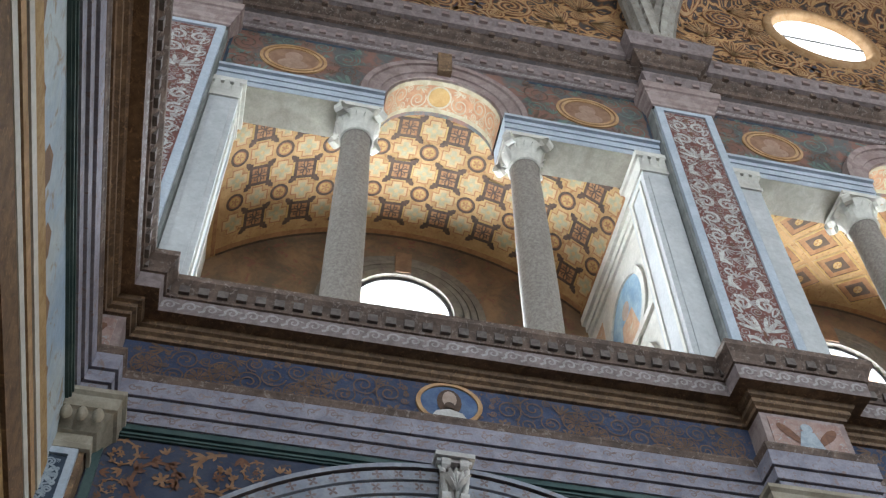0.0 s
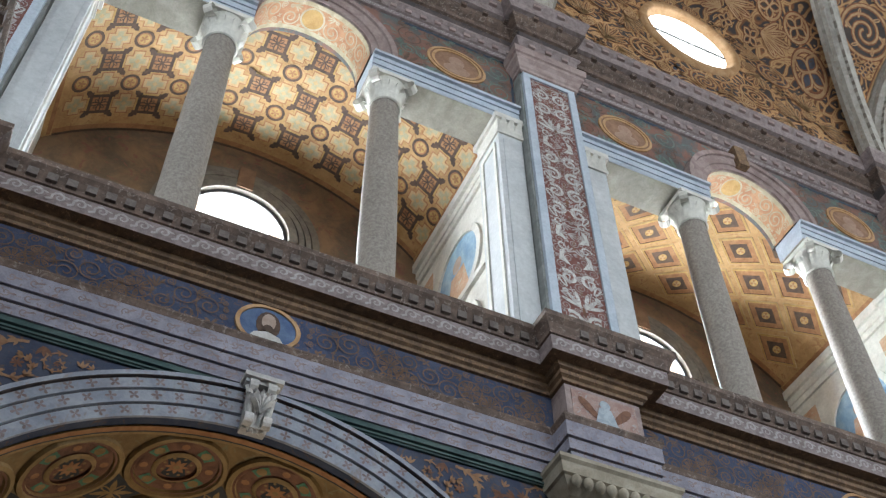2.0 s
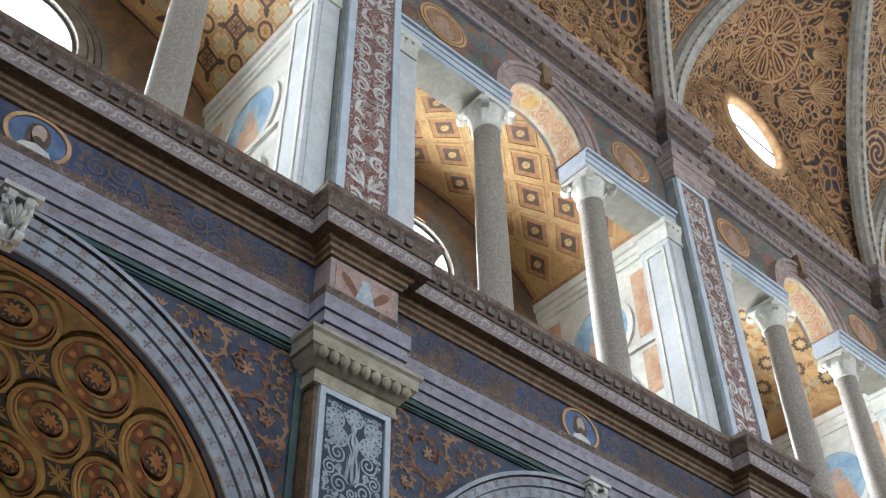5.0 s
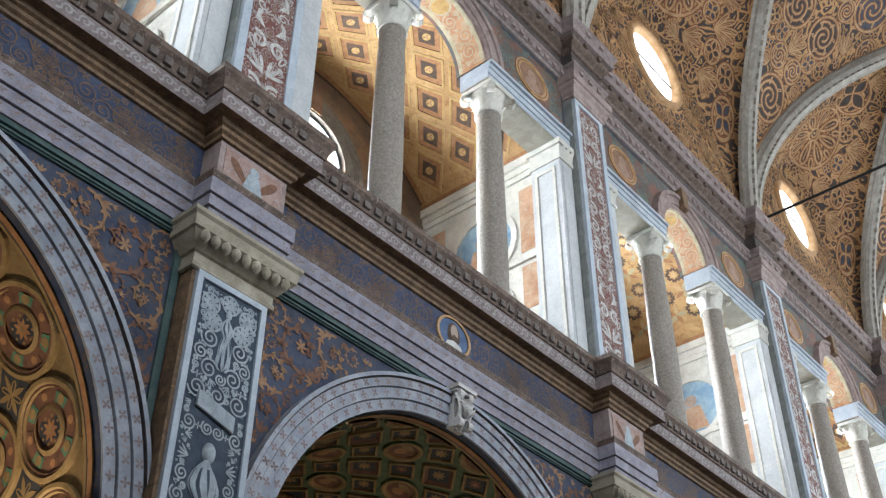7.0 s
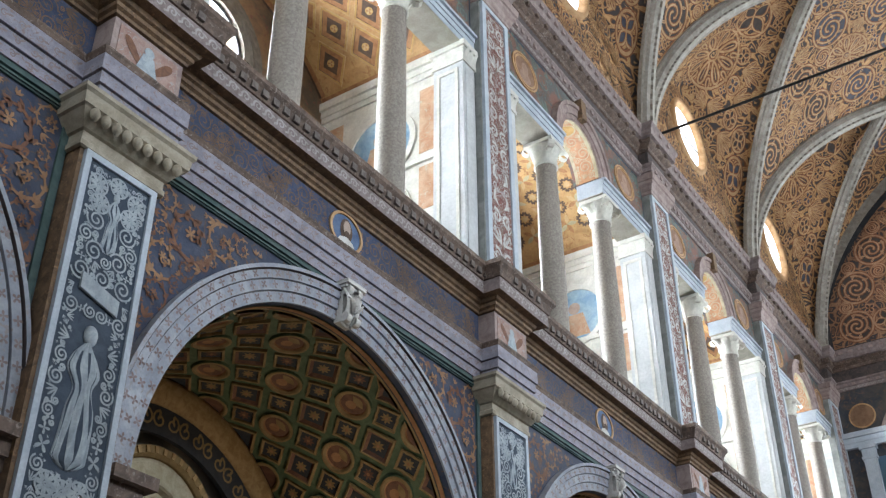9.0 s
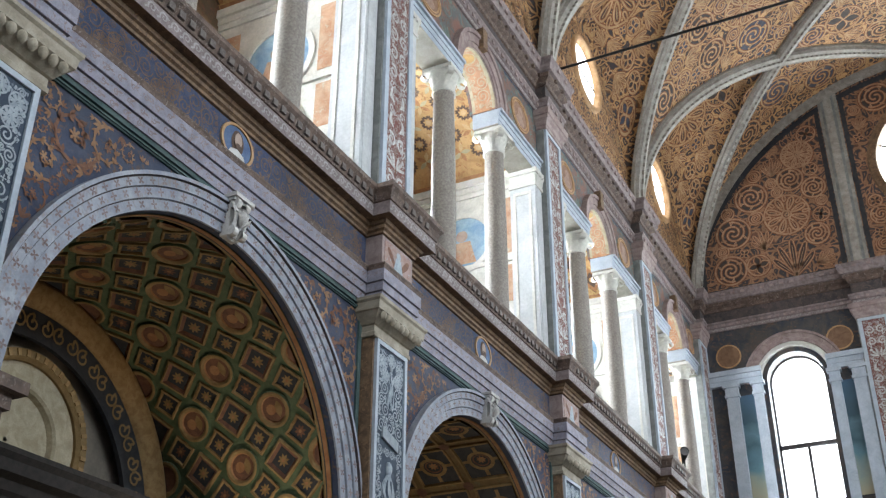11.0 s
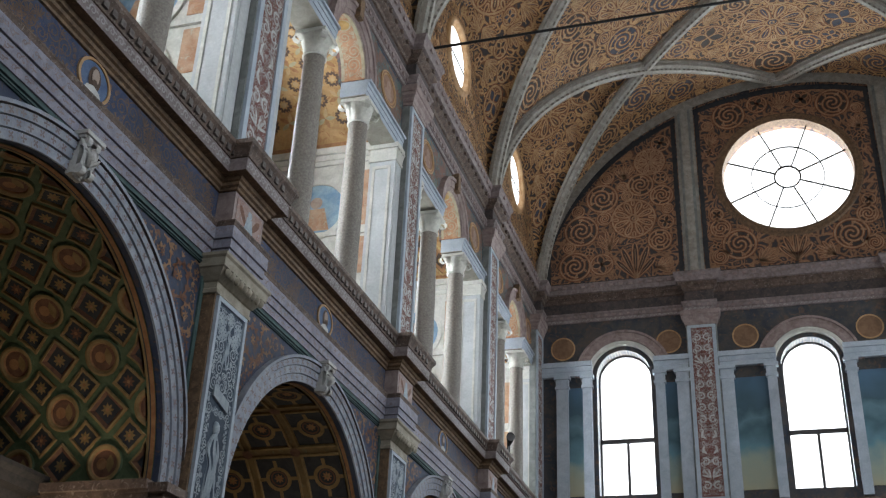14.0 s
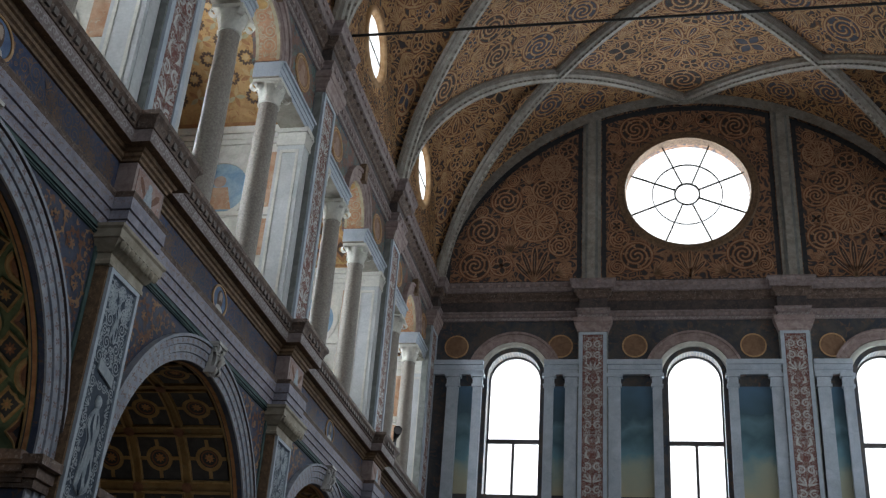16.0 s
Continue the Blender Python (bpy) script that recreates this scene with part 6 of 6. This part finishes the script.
for x in (3.68, 8.16):
    g.slab(EW, x - 0.22, x + 0.22, 12.68, barrel(x), 0, 0.05, 0)
    g.slab(EW, x - 0.15, x + 0.15, 12.68, barrel(x), 0.05, 0.08, 1)
    g.slab(EW, x - 0.09, x + 0.09, 12.68, barrel(x), 0.08, 0.11, 0)
part("strip", g, [RIB, TEALGREY], t, "grey moulded strip")
g = Geo()
for x0, x1 in ((0.25, 3.44), (3.92, 7.92), (8.40, W - 0.25)):
    pts = [(x0 + (x1 - x0) * q, 12.74) for q in (0, 1)]
    g.ribbon(EW, pts, 0.10, 0.012)
    for x in (x0 + 0.05, x1 - 0.05):
        g.ribbon(EW, [(x, 12.7), (x, max(12.8, barrel(x) - 0.3))], 0.10, 0.013)
g.ribbon(EW, [(x, barrel(x) - 0.34) for x in lin(0.12, W - 0.12, 60)], 0.14, 0.015)
part("border", g, [NIGHT], t, "dark painted border")
g = Geo()
g.ribbon(EW, [(x, barrel(x) - 0.12) for x in lin(0.03, W - 0.03, 80)], 0.30, 0.12)
part("wall_rib", g, [RIB], t, "grey rib along the end wall")
for x in (0.62, 3.0, 4.65, 7.2, 8.85, W - 0.62):
    r = thing("painted_roundel", "faded orange roundel beside an end window arch", "roundel", "west roundels")
    g = Geo()
    g.poly(EW, circle(x, 11.15, 0.25), 0.01)
    part("field", g, TERRADIM, r)
    g = Geo()
    g.arc(EW, x, 11.15, [(0.25, 0.0), (0.25, 0.02), (0.28, 0.02), (0.28, 0.0)], 0, 360, 32)
    part("ring", g, GOLD, r)


# ---- rows of small carved blocks on the cornices ----
def blocks(path, out, z0, z1, depth, step, width, name, mat, label):
    g = Geo()
    for (x0, y0), (x1, y1) in zip(path[:-1], path[1:]):
        L = math.hypot(x1 - x0, y1 - y0)
        if L < 0.25:
            continue
        tx, ty = (x1 - x0) / L, (y1 - y0) / L
        nx, ny = ty, -tx
        n = max(1, int((L - 0.1) / step))
        for k in range(n):
            m = (k + 0.5) * L / n
            fr = lambda u, v, d: (x0 + tx * (m + u) + nx * d, y0 + ty * (m + u) + ny * d, v)
            g.slab(fr, -width / 2, width / 2, z0, z1, out - 0.02, out + depth)
    ob = g.make(name, mat)
    return tagged(ob, label, "carved blocks", kind="stuff")


blocks(LOW, 0.222, 7.32, 7.40, 0.014, 0.125, 0.07, "cornice_beads", BEAD, "small pale carved beads along the gallery cornice")
blocks(UP, 0.12, 12.375, 12.43, 0.04, 0.24, 0.06, "upper_dentils", DARKBROWN, "dark dentils along the vault cornice")
blocks(UP, 0.185, 12.555, 12.62, 0.03, 0.20, 0.09, "upper_beads", MAUVE, "carved blocks along the vault cornice edge")
blocks(UP, 0.055, 11.865, 11.92, 0.02, 0.16, 0.07, "lower_beads", MAUVE, "carved leaf blocks on the lower band of the vault cornice")


def scroll_row(path, out, z, r, step, name, mat, label):
    """A running scroll painted on a fascia along the path."""
    g = Geo()
    for (x0, y0), (x1, y1) in zip(path[:-1], path[1:]):
        L = math.hypot(x1 - x0, y1 - y0)
        tx, ty = (x1 - x0) / L, (y1 - y0) / L
        e0 = out * (0.9 if L < 1.0 else -0.2)
        n = max(1, int((L + 2 * e0) / step)) if L > 0.3 else 0
        for k in range(n):
            m = -e0 + (k + 0.5) * (L + 2 * e0) / n
            fr = lambda u, v, d: (x0 + tx * (m + u) + ty * d, y0 + ty * (m + u) - tx * d, v)
            g.ribbon(fr, [(-step * 0.6, z - r * 0.8)] + spiral(0, z, r, 1.3, 3.6, -1, 12), lambda q: r * (0.42 - 0.22 * q), out, 0)
            g.poly(fr, petal(step * 0.15, z + r * 0.6, -0.3, step * 0.4, r * 0.22, 6), out, 0)
    return tagged(g.make(name, mat), label, "painted scroll", kind="stuff")


scroll_row(LOW, 0.194, 7.222, 0.05, 0.135, "running_scroll", SCROLLPALE, "pale running scroll on the gallery cornice fascia")
scroll_row(UP, 0.035, 11.812, 0.028, 0.09, "running_scroll", SCROLLPALE, "pale running scroll on the vault cornice band")
scroll_row(LOW, 0.088, 7.137, 0.012, 0.11, "leaf_row", RUST, "rust leaves under the gallery cornice")
place_pilasters()
tagged(VAULT_MESH.make("ceiling", VAULT_MATS, None, True), "nave vault painted with golden scrollwork", "ceiling", kind="structure")

# ---- tie rod ----
g = Geo()
g.grid(lambda x, a: (x, 10.0 + 0.024 * math.cos(a), 12.78 + 0.024 * math.sin(a)), [0, W], lin(0, 2 * math.pi, 8))
tagged(g.make("tie_rod", IRON), "thin dark iron tie rod spanning the nave", "tie rod")


# ---- small spotlights ----
def spotlight(at, turn, lit):
    t = thing("spotlight", "small black spotlight standing on the cornice" if not lit else "white floodlight glowing on the pier ledge", "spotlight", "spotlights", at=at)
    t.rotation_euler = (0, 0, radians(turn))
    t.scale = (1.1, 1.1, 1.1) if lit else (1.2, 1.2, 1.2)
    g = Geo()
    g.box(-0.05, 0.05, -0.04, 0.04, 0.0, 0.02)
    g.box(-0.012, 0.012, -0.012, 0.012, 0.02, 0.16)
    part("bracket", g, IRON, t)
    g = Geo()
    g.grid(lambda q, a: (0.10 * q - 0.02, (0.035 + 0.035 * q) * math.cos(a), 0.21 + 0.08 * q + (0.035 + 0.035 * q) * math.sin(a)), [-1, -0.99, 0.2, 1], lin(0, 2 * math.pi, 14))
    part("housing", g, IRON, t)
    g = Geo()
    g.poly(lambda u, v, d: (0.075 + d, u, v), circle(0, 0.285, 0.06, 14), 0)
    part("lens", g, LAMPGLOW if lit else FRAME, t)


LAMPGLOW = glow("lamp_glow", 6.0, (1.0, 0.97, 0.9))
spotlight((0.36, 15.35, 7.49), -60, False)
spotlight((0.02, 0.52, 3.40), -80, True)
spotlight((0.12, 0.20, 3.35), -80, True)
